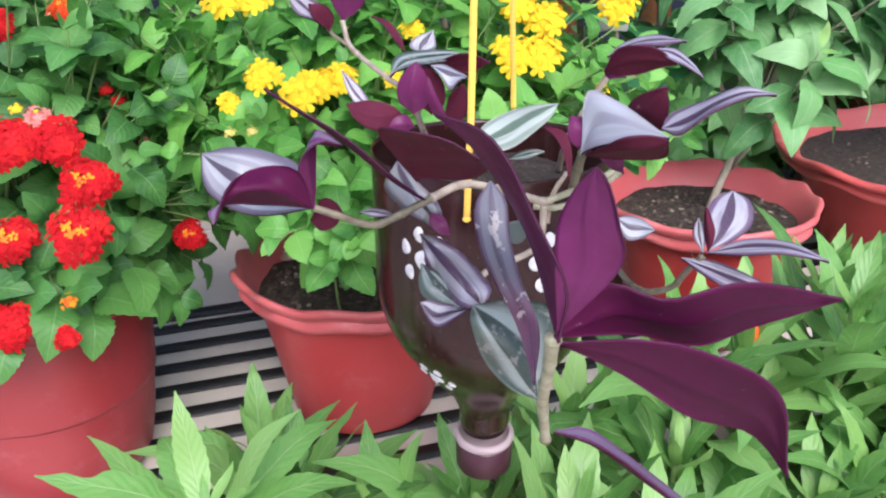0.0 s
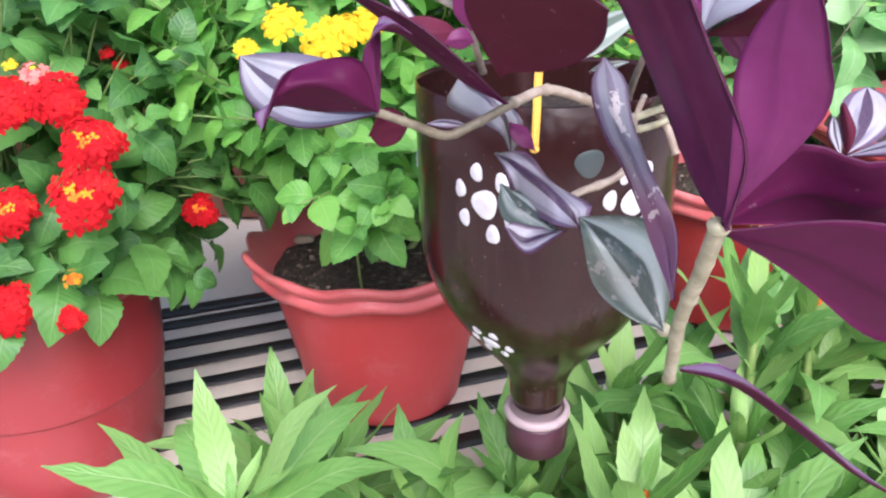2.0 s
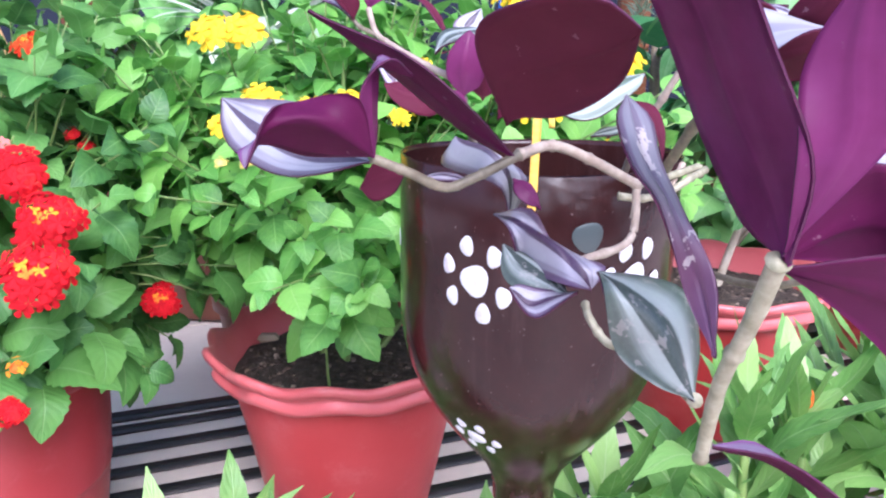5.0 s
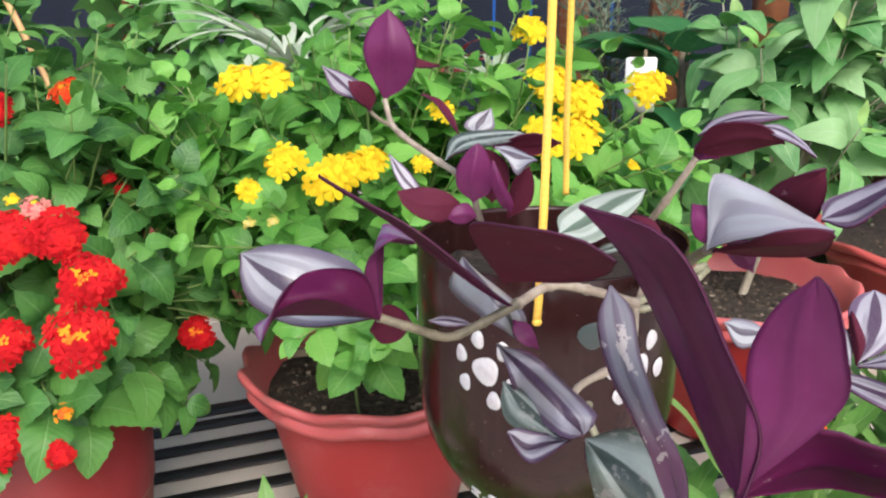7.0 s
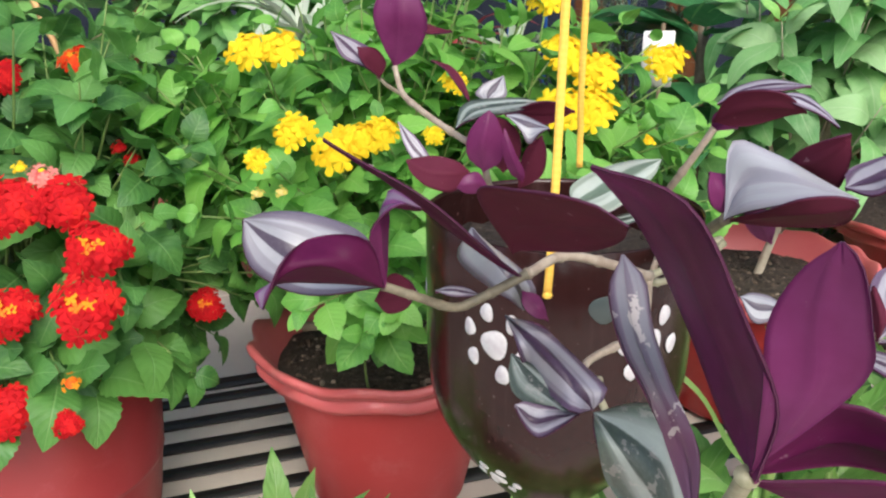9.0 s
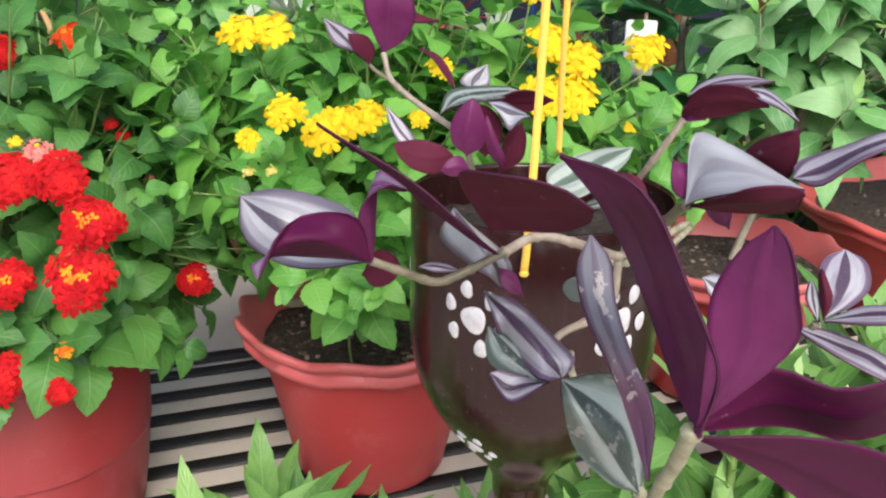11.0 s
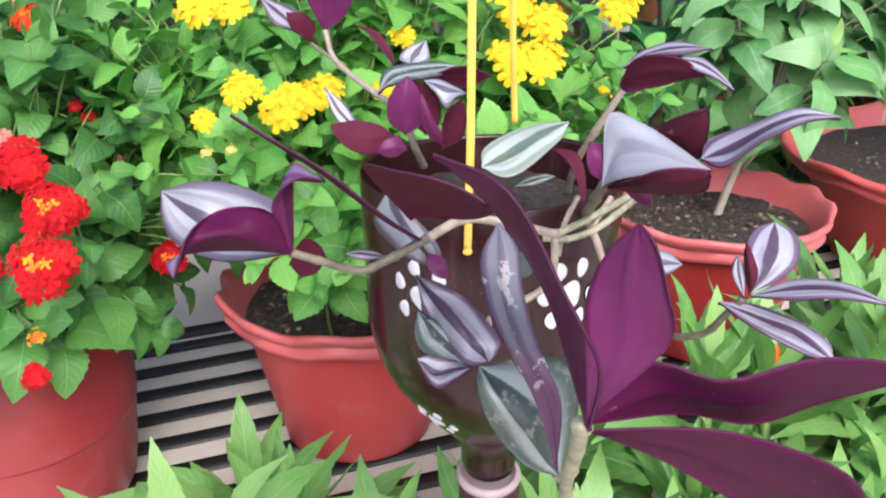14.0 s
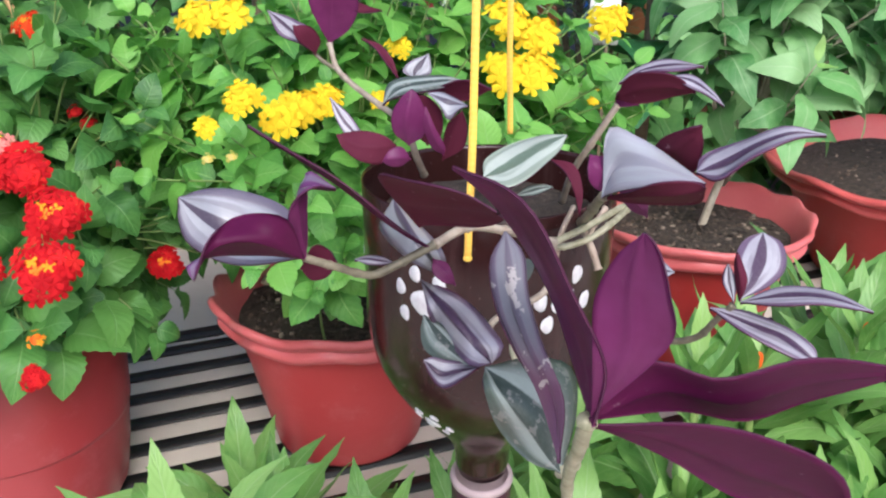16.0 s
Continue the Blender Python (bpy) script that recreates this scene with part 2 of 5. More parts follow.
n.bump(weave, 0.2, 0.0002)


def clay(name, a, b, c):
    m = mat(name, a, 0.5)
    n = Net(m)
    big, fine = n.noise(9.0, 5.0), n.noise(170.0, 4.0)
    col = n.ramp(big, [(0.3, a), (0.65, b)])
    dust = n.smooth(n.noise(26.0, 6.0, 0.7), 0.52, 0.72)
    col = n.mix(n.math("MULTIPLY", dust, 0.22), col, c)
    n.color(col)
    n.rough(n.math("ADD", n.math("MULTIPLY", dust, 0.25), 0.36))
    n.bump(n.math("ADD", fine, n.math("MULTIPLY", big, 2.0)), 0.15, 0.001)
    return m


M_pot = clay("red_plastic_pot", (0.48, 0.050, 0.050), (0.54, 0.074, 0.076), (0.70, 0.28, 0.29))
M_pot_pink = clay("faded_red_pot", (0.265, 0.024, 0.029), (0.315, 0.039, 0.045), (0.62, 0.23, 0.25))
# Lip colours, paler and pinker than the pot bodies.
M_pot_lip = clay("pale_pot_lip", (0.56, 0.105, 0.108), (0.62, 0.16, 0.162), (0.70, 0.36, 0.35))
M_pot_lip_red = clay("pale_red_lip", (0.58, 0.085, 0.078), (0.64, 0.14, 0.13), (0.70, 0.30, 0.28))
M_pot_deep = clay("deep_red_pot", (0.38, 0.026, 0.023), (0.45, 0.042, 0.038), (0.60, 0.18, 0.16))
M_pot_far = clay("brown_clay_pot", (0.22, 0.07, 0.04), (0.28, 0.10, 0.06), (0.35, 0.18, 0.14))
M_soil = mat("soil", (0.03, 0.02, 0.013), 0.95)
n = Net(M_soil)
f = n.noise(180.0, 8.0, 0.75)
n.color(n.ramp(f, [(0.33, (0.022, 0.016, 0.012)), (0.56, (0.076, 0.056, 0.041)), (0.74, (0.22, 0.175, 0.13))]))
n.bump(f, 1.0, 0.006)
M_crumb = mat("soil_crumb", (0.05, 0.035, 0.025), 0.95)
n = Net(M_crumb)
n.color(n.ramp(n.island(), [(0.0, (0.02, 0.013, 0.009)), (0.6, (0.10, 0.070, 0.048)), (0.93, (0.15, 0.115, 0.085)), (1.0, (0.30, 0.24, 0.18))]))
M_chip = mat("pale_wood_chip", (0.45, 0.36, 0.26), 0.8)
M_slat = mat("black_steel", (0.012, 0.012, 0.014), 0.32)
n = Net(M_slat)
f = n.noise(22.0, 6.0, 0.7)
n.color(n.ramp(f, [(0.45, (0.012, 0.011, 0.011)), (0.8, (0.035, 0.033, 0.032))]))
n.rough(n.math("ADD", n.math("MULTIPLY", f, 0.35), 0.32))
n.bump(f, 0.1, 0.001)
M_floor = mat("beige_tile", (0.52, 0.47, 0.41), 0.45)
n = Net(M_floor)
f, g = n.noise(3.0, 6.0), n.noise(70.0, 5.0)
n.color(n.mix(n.math("MULTIPLY", g, 0.35), n.ramp(f, [(0.3, (0.60, 0.53, 0.46)), (0.7, (0.68, 0.61, 0.53))]), (0.48, 0.42, 0.36)))
n.rough(n.math("ADD", n.math("MULTIPLY", g, 0.3), 0.25))
M_wall = mat("slate_blue_wall", (0.02, 0.025, 0.04), 0.95, spec=0.08)
n = Net(M_wall)
f, g = n.noise(2.5, 8.0, 0.7), n.noise(60.0, 4.0)
n.color(n.mix(g, n.ramp(f, [(0.3, (0.011, 0.014, 0.025)), (0.7, (0.030, 0.036, 0.056))]), (0.016, 0.019, 0.028)))
n.bump(g, 0.5, 0.004)

# Render of the added, unseen front wall; its tone sets the front fill.
M_unseen_wall = mat("unseen_wall_render", (0.40, 0.37, 0.34), 0.85)
n = Net(M_unseen_wall)
f, g = n.noise(1.7, 6.0), n.noise(45.0, 4.0)
n.color(n.mix(g, n.ramp(f, [(0.3, (0.34, 0.31, 0.28)), (0.7, (0.44, 0.41, 0.38))]), (0.38, 0.35, 0.32)))
n.bump(g, 0.4, 0.004)
M_timber = mat("brown_timber", (0.25, 0.09, 0.04), 0.6)
n = Net(M_timber)
f = n.noise(30.0, 6.0)
n.color(n.ramp(f, [(0.3, (0.20, 0.065, 0.030)), (0.7, (0.30, 0.11, 0.05))]))
n.bump(f, 0.4, 0.002)
M_cord = mat("blue_cord", (0.03, 0.13, 0.50), 0.5)
M_bamboo = stem_mat("bamboo", (0.50, 0.27, 0.10), (0.62, 0.38, 0.16), 60.0)
M_tag = mat("white_tag", (0.72, 0.70, 0.70), 0.5)
n = Net(M_tag)
n.color(n.mix(n.smooth(n.noise(120.0, 3.0), 0.60, 0.66), (0.74, 0.72, 0.72), (0.22, 0.16, 0.17)))
M_variegated = leaf_mat("variegated_leaf", (0.30, 0.42, 0.25), (0.50, 0.58, 0.42), (0.62, 0.66, 0.54), (0.12, 0.30, 0.10), joined=False)
M_needle = leaf_mat("needle_leaf", (0.16, 0.24, 0.15), (0.22, 0.31, 0.21), (0.32, 0.40, 0.30), (0.3, 0.38, 0.28), joined=True)
M_redleaf = leaf_mat("red_leaf", (0.20, 0.020, 0.025), (0.28, 0.03, 0.035), (0.36, 0.05, 0.05), (0.4, 0.12, 0.10))


def petal_mat(name, a, b, c):
    m = mat(name, a, 0.75, spec=0.2)
    n = Net(m)
    col = n.ramp(n.island(), [(0.0, a), (0.7, b), (1.0, c)])
    n.color(col)
    n.translucent(col, 0.25)
    return m


M_yellow = petal_mat("yellow_petals", (0.80, 0.50, 0.008), (0.87, 0.66, 0.014), (0.88, 0.74, 0.03))
M_red = petal_mat("red_petals", (0.42, 0.004, 0.009), (0.62, 0.009, 0.014), (0.72, 0.024, 0.018))
M_orange = petal_mat("orange_petals", (0.80, 0.22, 0.010), (0.86, 0.36, 0.015), (0.84, 0.12, 0.02))
M_orange_red = petal_mat("orange_red_petals", (0.70, 0.030, 0.010), (0.80, 0.10, 0.014), (0.78, 0.05, 0.012))
M_pink = petal_mat("pink_petals", (0.72, 0.22, 0.20), (0.78, 0.32, 0.26), (0.70, 0.14, 0.14))
M_bud = petal_mat("yellow_buds", (0.55, 0.50, 0.10), (0.70, 0.58, 0.14), (0.74, 0.62, 0.24))

# ---------------------------------------------------------------- makers


def mesh_of(name, bm, *mats, smooth=True):
    me = bpy.data.meshes.new(name)
    bm.to_mesh(me)
    bm.free()
    for m in mats:
        me.materials.append(m)
    if smooth:
        me.polygons.foreach_set("use_smooth", [True] * len(me.polygons))
    return me


def part(name, bm, material, parent, label="", smooth=True):
    ob = new(name, mesh_of(name, bm, *(material if isinstance(material, tuple) else (material,)), smooth=smooth))
    ob.parent = parent
    if label:
        ob["label"] = label
    return ob


def shared(name, me, parent, m):
    ob = new(name, me)
    ob.parent = parent
    ob.matrix_basis = m
    return ob


def thing(name, at, label, category, group="", kind=""):
    ob = new(name)
    ob.location = at
    ob.empty_display_size = 0.02
    return tagged(ob, label, category, group, kind)


def lathe(profile, segs=64, wave=None, close_bottom=True, start=0.0):
    """A turned form; wave(i, angle) gives the factor on the radius of profile point i."""
    bm = bmesh.new()
    rings = []
    for i, (r, z) in enumerate(profile):
        ring = []
        for k in range(segs):
            th = start + 2 * math.pi * k / segs
            rr, dz = (r, 0.0) if wave is None else wave(i, th, r)
            ring.append(bm.verts.new((rr * math.cos(th), rr * math.sin(th), z + dz)))
        rings.append(ring)
    for a, b in zip(rings, rings[1:]):
        for k in range(segs):
            bm.faces.new((a[k], a[(k + 1) % segs], b[(k + 1) % segs], b[k]))
    if close_bottom:
        bm.faces.new(rings[0][::-1])
    return bm


def bezier(points, steps=6):
    """A smooth line through the points (Catmull-Rom)."""
    p = [Vector(q) for q in points]
    p = [p[0] * 2 - p[1], *p, p[-1] * 2 - p[-2]]
    out = []
    for a, b, c, d in zip(p, p[1:], p[2:], p[3:]):
        for k in range(steps):
            t = k / steps
            out.append(0.5 * (2 * b + (c - a) * t + (2 * a - 5 * b + 4 * c - d) * t * t + (3 * b - a - 3 * c + d) * t**3))
    return out + [p[-2]]


def tube(bm, line, r0, r1, segs=8, knots=0, jitter=0.0):
    """A tapered round stem along the line, with thickened knots."""
    rings, n = [], len(line)
    side = Vector((0.3, 0.5, 0.8))
    for i, p in enumerate(line):
        d = (line[min(i + 1, n - 1)] - line[max(i - 1, 0)]).normalized()
        x = d.cross(side).normalized()
        y = d.cross(x)
        u = i / (n - 1)
        r = r0 + (r1 - r0) * u
        if knots:
            k = abs((u * knots) % 1.0 - 0.5) * 2
            r *= 1.0 + 0.28 * max(0.0, (k - 0.86) / 0.14)
        ring = []
        for s in range(segs):
            th = 2 * math.pi * s / segs
            rr = r * (1 + jitter * R.uniform(-1, 1))
            ring.append(bm.verts.new(p + x * rr * math.cos(th) + y * rr * math.sin(th)))
        rings.append(ring)
    for a, b in zip(rings, rings[1:]):
        for s in range(segs):
            bm.faces.new((a[s], a[(s + 1) % segs], b[(s + 1) % segs], b[s]))
    bm.faces.new(rings[0][::-1])
    bm.faces.new(rings[-1])
    return bm


def box(bm, lo, hi, bevel=0.0):
    r = bmesh.ops.create_cube(bm, size=1.0)
    c, s = (Vector(lo) + Vector(hi)) / 2, Vector(hi) - Vector(lo)
    for v in r["verts"]:
        v.co = Vector(v.co[i] * s[i] + c[i] for i in range(3))
    if bevel:
        edges = list({e for v in r["verts"] for e in v.link_edges})
        bmesh.ops.bevel(bm, geom=edges, offset=bevel, segments=2, affect="EDGES")
    return bm


def blade(name, material, length, width, seed, fold=0.25, droop=0.35, tooth=0.0, seg=9, peak=0.42, twist=0.0, stalk=0.12, full=(0.8, 0.9), chewed=False):
    """One leaf: from its base at the origin along y, upper side to z. uv x along, uv y across."""
    q = random.Random(seed)
    bm = bmesh.new()
    uvl = bm.loops.layers.uv.new("UVMap")
    rows, uvs = [], {}
    ph = q.uniform(0, 6)
    bite = [q.choice((1.0, 1.0, 0.8, 0.45, 0.6)) for _ in range(seg + 1)]
    for i in range(seg + 1):
        u = i / seg
        if u < peak:
            w = math.sin(u / peak * math.pi / 2) ** full[0]
        else:
            w = math.cos((u - peak) / (1 - peak) * math.pi / 2) ** full[1]
        w = max(w * width / 2, 0.0004)
        if tooth and 0 < i < seg:
            w *= 1 + tooth * (1 if i % 2 else -1)
        ang = -droop * u * u * 1.3
        y = length * (stalk + (1 - stalk) * u) * math.cos(ang * 0.6)
        z = length * u * math.sin(ang) + 0.03 * length * math.sin(u * 7 + ph)
        tw = twist * u
        row = []
        for k, s in enumerate((-1, -0.5, 0, 0.5, 1)):
            x = s * w * (bite[i] if chewed and s > 0 else 1.0)
            zz = z + abs(s) * w * fold - (abs(s) ** 2) * w * 0.12 + 0.05 * w * math.sin(9 * u + 2 * s + ph) * abs(s)
            v = bm.verts.new((x * math.cos(tw) - (zz - z) * math.sin(tw), y, z + (zz - z) * math.cos(tw) + x * math.sin(tw)))
            uvs[v] = (u, 0.5 + 0.5 * s)
            row.append(v)
        rows.append(row)
    for a, b in zip(rows, rows[1:]):
        for k in range(4):
            f = bm.faces.new((a[k], a[k + 1], b[k + 1], b[k]))
            for l in f.loops:
                l[uvl].uv = uvs[l.vert]
    # stalk
    if stalk:
        line = [Vector((0, length * stalk * t, rows[0][2].co.z * t)) for t in (0, 0.5, 1.0)]
        tube(bm, line, width * 0.035, width * 0.022, 4)
    return mesh_of(name, bm, material)


def aim(at, ahead, up, size=1.0, roll=0.0):
    """The pose that lays a blade at a place, pointing ahead, its upper side towards up."""
    y = Vector(ahead).normalized()
    x = y.cross(Vector(up))
    x = x.normalized() if x.length > 1e-4 else Vector((1, 0, 0))
    z = x.cross(y)
    m = Matrix((x, y, z)).transposed().to_4x4()
    return Matrix.Translation(at) @ m @ Matrix.Rotation(roll, 4, "Y") @ Matrix.Scale(size, 4)


def join_copies(name, placed, material, parent, label=""):
    """Many blades as one mesh: placed holds (mesh, pose)."""
    verts, faces, uvs, off = [], [], [], 0
    for me, m in placed:
        verts += [tuple(m @ v.co) for v in me.vertices]
        for p in me.polygons:
            faces.append([i + off for i in p.vertices])
            uvs += [tuple(me.uv_layers[0].data[i].uv) for i in p.loop_indices]
        off += len(me.vertices)
    out = bpy.data.meshes.new(name)
    out.from_pydata(verts, [], faces)
    lay = out.uv_layers.new(name="UVMap")
    lay.data.foreach_set("uv", [c for uv in uvs for c in uv])
    out.materials.append(material)
    out.polygons.foreach_set("use_smooth", [True] * len(out.polygons))
    ob = new(name, out)
    ob.parent = parent
    ob["kind"] = "stuff"
    if label:
        ob["label"] = label
    return ob


# ---------------------------------------------------------------- setting
bm = bmesh.new()
box(bm, (-60, -60, -0.2), (60, 60, 0.0))
ground = tagged(new("ground", mesh_of("ground", bm, M_floor, smooth=False)), "pale beige cement ground around the raised ledge", "ground", kind="structure")
BENCH_TURN = radians(20.0)
spin = Matrix.Rotation(BENCH_TURN, 4, "Z")
BENCH_Z, LEDGE_Z = 0.410, 0.4080
BACK, PITCH = 0.468, 0.0395
EDGE = BACK - 8 * PITCH - 0.03
ledge = thing("ledge", (0, 0, 0), "raised ledge faced with pale beige tiles", "ledge", kind="structure")
ledge.matrix_basis = spin
part("core", box(bmesh.new(), (-2.5, EDGE + 0.012, 0.0), (2.5, 1.55, LEDGE_Z - 0.010)), M_floor, ledge, smooth=False)
tile = mesh_of("tile", box(bmesh.new(), (-0.2985, -0.2985, -0.010), (0.2985, 0.2985, 0.0), 0.002), M_floor, smooth=False)
for i in range(-4, 4):
    for j in range(2):
        shared("tile", tile, ledge, Matrix.Translation((i * 0.6 + 0.42, EDGE + 0.3 + j * 0.6, LEDGE_Z)))
    face = Matrix.Translation((i * 0.6 + 0.42, EDGE + 0.012, LEDGE_Z - 0.012)) @ Matrix.Rotation(radians(90), 4, "X") @ Matrix.Translation((0, -0.2985, 0.0))
    shared("tile", tile, ledge, face @ Matrix.Diagonal((1, 0.64, 1, 1)) @ Matrix.Translation((0, 0.165, 0.0)))
bm = box(bmesh.new(), (-5, 1.75, 0.0), (5, 1.95, 2.6))
tagged(new("wall_back", mesh_of("wall_back", bm, M_wall, smooth=False)), "dark slate blue rendered wall behind the plants", "wall", kind="structure")

# Unseen wall added behind the camera; its height shapes light from the front.
bm = box(bmesh.new(), (-5, -3.1, 0.0), (5, -2.9, 1.15))
tagged(new("wall_front", mesh_of("wall_front", bm, M_unseen_wall, smooth=False)), "unseen low grey-brown wall added to shape the front light", "wall", kind="structure")

# ---------------------------------------------------------------- slatted rack
bench = thing("slatted_rack", (0, 0, 0), "low black slatted rack lying flat on the ledge", "plant rack")
bench.matrix_basis = spin
slat = mesh_of("slat", box(bmesh.new(), (-1.2, -0.0088, -0.0017), (1.2, 0.0088, 0.0), 0.0006), M_slat)
for k in range(8):
    shared("slat", slat, bench, Matrix.Translation((0, BACK - 0.004 - k * PITCH, BENCH_Z)))
part("back_rail", box(bmesh.new(), (-1.22, BACK + 0.013, LEDGE_Z + 0.0003), (1.22, BACK + 0.034, BENCH_Z + 0.0006), 0.0008), M_slat, bench)
for x in (-1.15, -0.62, 0.72, 1.15):
    part("crossbar", box(bmesh.new(), (x - 0.010, BACK - 8 * PITCH, LEDGE_Z + 0.0003), (x + 0.010, BACK + 0.010, BENCH_Z + 0.0006), 0.0006), M_slat, bench)

# ---------------------------------------------------------------- pots


def soil_parts(pot, r, z, seed):
    q = random.Random(seed)
    bm = bmesh.new()
    rings, segs = 9, 36
    mid = bm.verts.new((0, 0, z + 0.008))
    last = None
    for i in range(1, rings + 1):
        rr = r * i / rings
        ring = [bm.verts.new((rr * math.cos(t), rr * math.sin(t), z + 0.008 * (1 - (i / rings) ** 2) + q.uniform(-1, 1) * 0.0022)) for t in (2 * math.pi * k / segs for k in range(segs))]
        for k in range(segs):
            if last is None:
                bm.faces.new((mid, ring[k], ring[(k + 1) % segs]))
            else:
                bm.faces.new((last[k], ring[k], ring[(k + 1) % segs], last[(k + 1) % segs]))
        last = ring
    part("soil", bm, M_soil, pot, "dark crumbly potting soil")
    bm = bmesh.new()
    for _ in range(420):
        t, rr, s = q.uniform(0, 6.28), r * 0.95 * math.sqrt(q.random()), q.uniform(0.0008, 0.0030)
        c = bmesh.ops.create_icosphere(bm, subdivisions=1, radius=s)
        zz = z + 0.008 * (1 - (rr / r) ** 2)
        k = Vector((q.uniform(0.6, 1.5), q.uniform(0.6, 1.5), q.uniform(0.4, 0.9)))
        for v in c["verts"]:
            v.co = Vector((v.co.x * k.x + rr * math.cos(t), v.co.y * k.y + rr * math.sin(t), v.co.z * k.z + zz))
    ob = part("loose_soil", bm, M_crumb, pot, smooth=False)
    ob["kind"] = "stuff"


def wavy_pot(x, y, material, label, seed, size=1.0, ripple=1.0, lip=None, tall=None):
    """A round pot whose double lip runs in waves."""
    pot = thing("flower_pot", (x, y, BENCH_Z), label, "flower pot", "pots on the bench")
    prof = [(0.056, 0.0), (0.061, 0.003), (0.0615, 0.006), (0.067, 0.03), (0.0765, 0.075), (0.0846, 0.1110), (0.0850, 0.1130), (0.0858, 0.1155), (0.0915, 0.1148), (0.0960, 0.1172), (0.0968, 0.1210), (0.0948, 0.1245), (0.0938, 0.1262), (0.0968, 0.1282), (0.1002, 0.1312), (0.1012, 0.1348), (0.0998, 0.1376), (0.0968, 0.1374), (0.0930, 0.1310), (0.0835, 0.1180), (0.0810, 0.1100), (0.0770, 0.095)]
    amp = [0, 0, 0, 0, 0, 0, 0, 0.2, 0.7, 1.0, 1.0, 0.9, 0.8, 0.9, 1.0, 1.0, 1.0, 0.8, 0.3, 0, 0, 0]
    ph = random.Random(seed).uniform(0, 6)
    tall = tall or size

    def wave(i, th, r):
        k = math.sin(12 * th + ph + 0.9 * math.sin(2 * th) + (0.8 if i > 12 else 0.0)) + 0.45 * math.sin(5 * th + 2 * ph)
        return r * size + amp[i] * 0.0024 * k * ripple, amp[i] * 0.0027 * k * ripple

    bm = lathe([(r, z * tall) for r, z in prof[:8]], 130, wave)
    part("body", bm, material, pot)
    shift = 7
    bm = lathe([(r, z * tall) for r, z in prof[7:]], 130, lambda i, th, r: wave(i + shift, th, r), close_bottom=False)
    part("lip", bm, lip, pot, "paler pinkish wavy lip")
    soil_parts(pot, 0.0830 * size, 0.115 * tall, seed)
    return pot


POT_LEFT, POT_MID, POT_RIGHT, POT_FAR = (-0.330, 0.165), (-0.101, 0.262), (0.222, 0.405), (0.545, 0.577)
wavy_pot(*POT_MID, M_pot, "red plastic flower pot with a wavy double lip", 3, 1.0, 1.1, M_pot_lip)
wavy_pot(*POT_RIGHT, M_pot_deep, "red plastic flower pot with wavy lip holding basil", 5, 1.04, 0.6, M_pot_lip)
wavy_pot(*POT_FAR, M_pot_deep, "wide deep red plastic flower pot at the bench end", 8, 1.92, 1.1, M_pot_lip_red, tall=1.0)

plain_pot = thing("flower_pot", (*POT_LEFT, BENCH_Z), "faded red plastic pot with a plain band rim", "flower pot", "pots on the bench")
prof = [(0.055, 0.0), (0.063, 0.004), (0.0695, 0.016), (0.0745, 0.045), (0.0782, 0.076), (0.0785, 0.078), (0.0788, 0.0795), (0.0798, 0.0803), (0.0800, 0.082), (0.0820, 0.115), (0.0831, 0.148), (0.0832, 0.150), (0.0850, 0.1515), (0.0862, 0.157), (0.0860, 0.166), (0.0840, 0.1675), (0.0820, 0.164), (0.0800, 0.135)]


def dent(i, th, r):
    return r * (1 + 0.006 * math.sin(2 * th + 1) + 0.003 * math.sin(5 * th)), 0.0008 * math.sin(3 * th + i)


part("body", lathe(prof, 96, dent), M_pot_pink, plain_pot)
soil_parts(plain_pot, 0.0815, 0.150, 12)
chip = thing("wood_chip", (-0.166, 0.300, BENCH_Z + 0.117), "pale wood chip lying on the soil", "wood chip")
bm = box(bmesh.new(), (-0.008, -0.006, 0.0), (0.008, 0.006, 0.005), 0.0018)
part("chip", bm, M_chip, chip)

# ---------------------------------------------------------------- bottle planter
bottle = thing("hanging_bottle_planter", (0, 0, 0), "upside-down brown plastic bottle planter hung on yellow straps", "hanging planter")
bottle.matrix_basis = Matrix.Translation((0, 0, 0.7155)) @ Matrix.Rotation(radians(5.0), 4, "X") @ Matrix.Translation((0, 0, -0.7155))
RB = 0.0545
body_prof = [(0.0125, 0.5598), (0.0138, 0.5654), (0.0140, 0.5728), (0.0152, 0.5774), (0.0185, 0.5858), (0.0255, 0.5951), (0.0330, 0.6049), (0.0410, 0.6165), (0.0475, 0.6280), (0.0520, 0.6400), (0.0540, 0.6510), (0.0547, 0.6620), (0.0545, 0.700), (0.0543, 0.7240), (0.0537, 0.7245), (0.0535, 0.722), (0.0537, 0.700), (0.0538, 0.6620), (0.0460, 0.6300)]


def squash(i, th, r):
    facets = 0.0022 * math.sin(7 * th + 1.0) + 0.0016 * math.sin(12 * th + 2.2) + 0.0012 * math.sin(19 * th)
    return r * (1 + facets + 0.010 * math.sin(2 * th + 0.6) * (1 if r > 0.05 else 0.3)), (0.0008 * math.sin(2 * th + 1.5) - 0.0062 * math.sin(th)) * (1 if i in (13, 14, 15) else 0)


part("bottle_body", lathe(body_prof, 96, squash), M_bottle, bottle)
part("neck_ring", lathe([(0.0140, 0.5512), (0.0160, 0.5516), (0.0166, 0.5531), (0.0163, 0.5549), (0.0148, 0.5559), (0.0138, 0.5559)], 48), M_ring, bottle, "milky plastic neck ring")


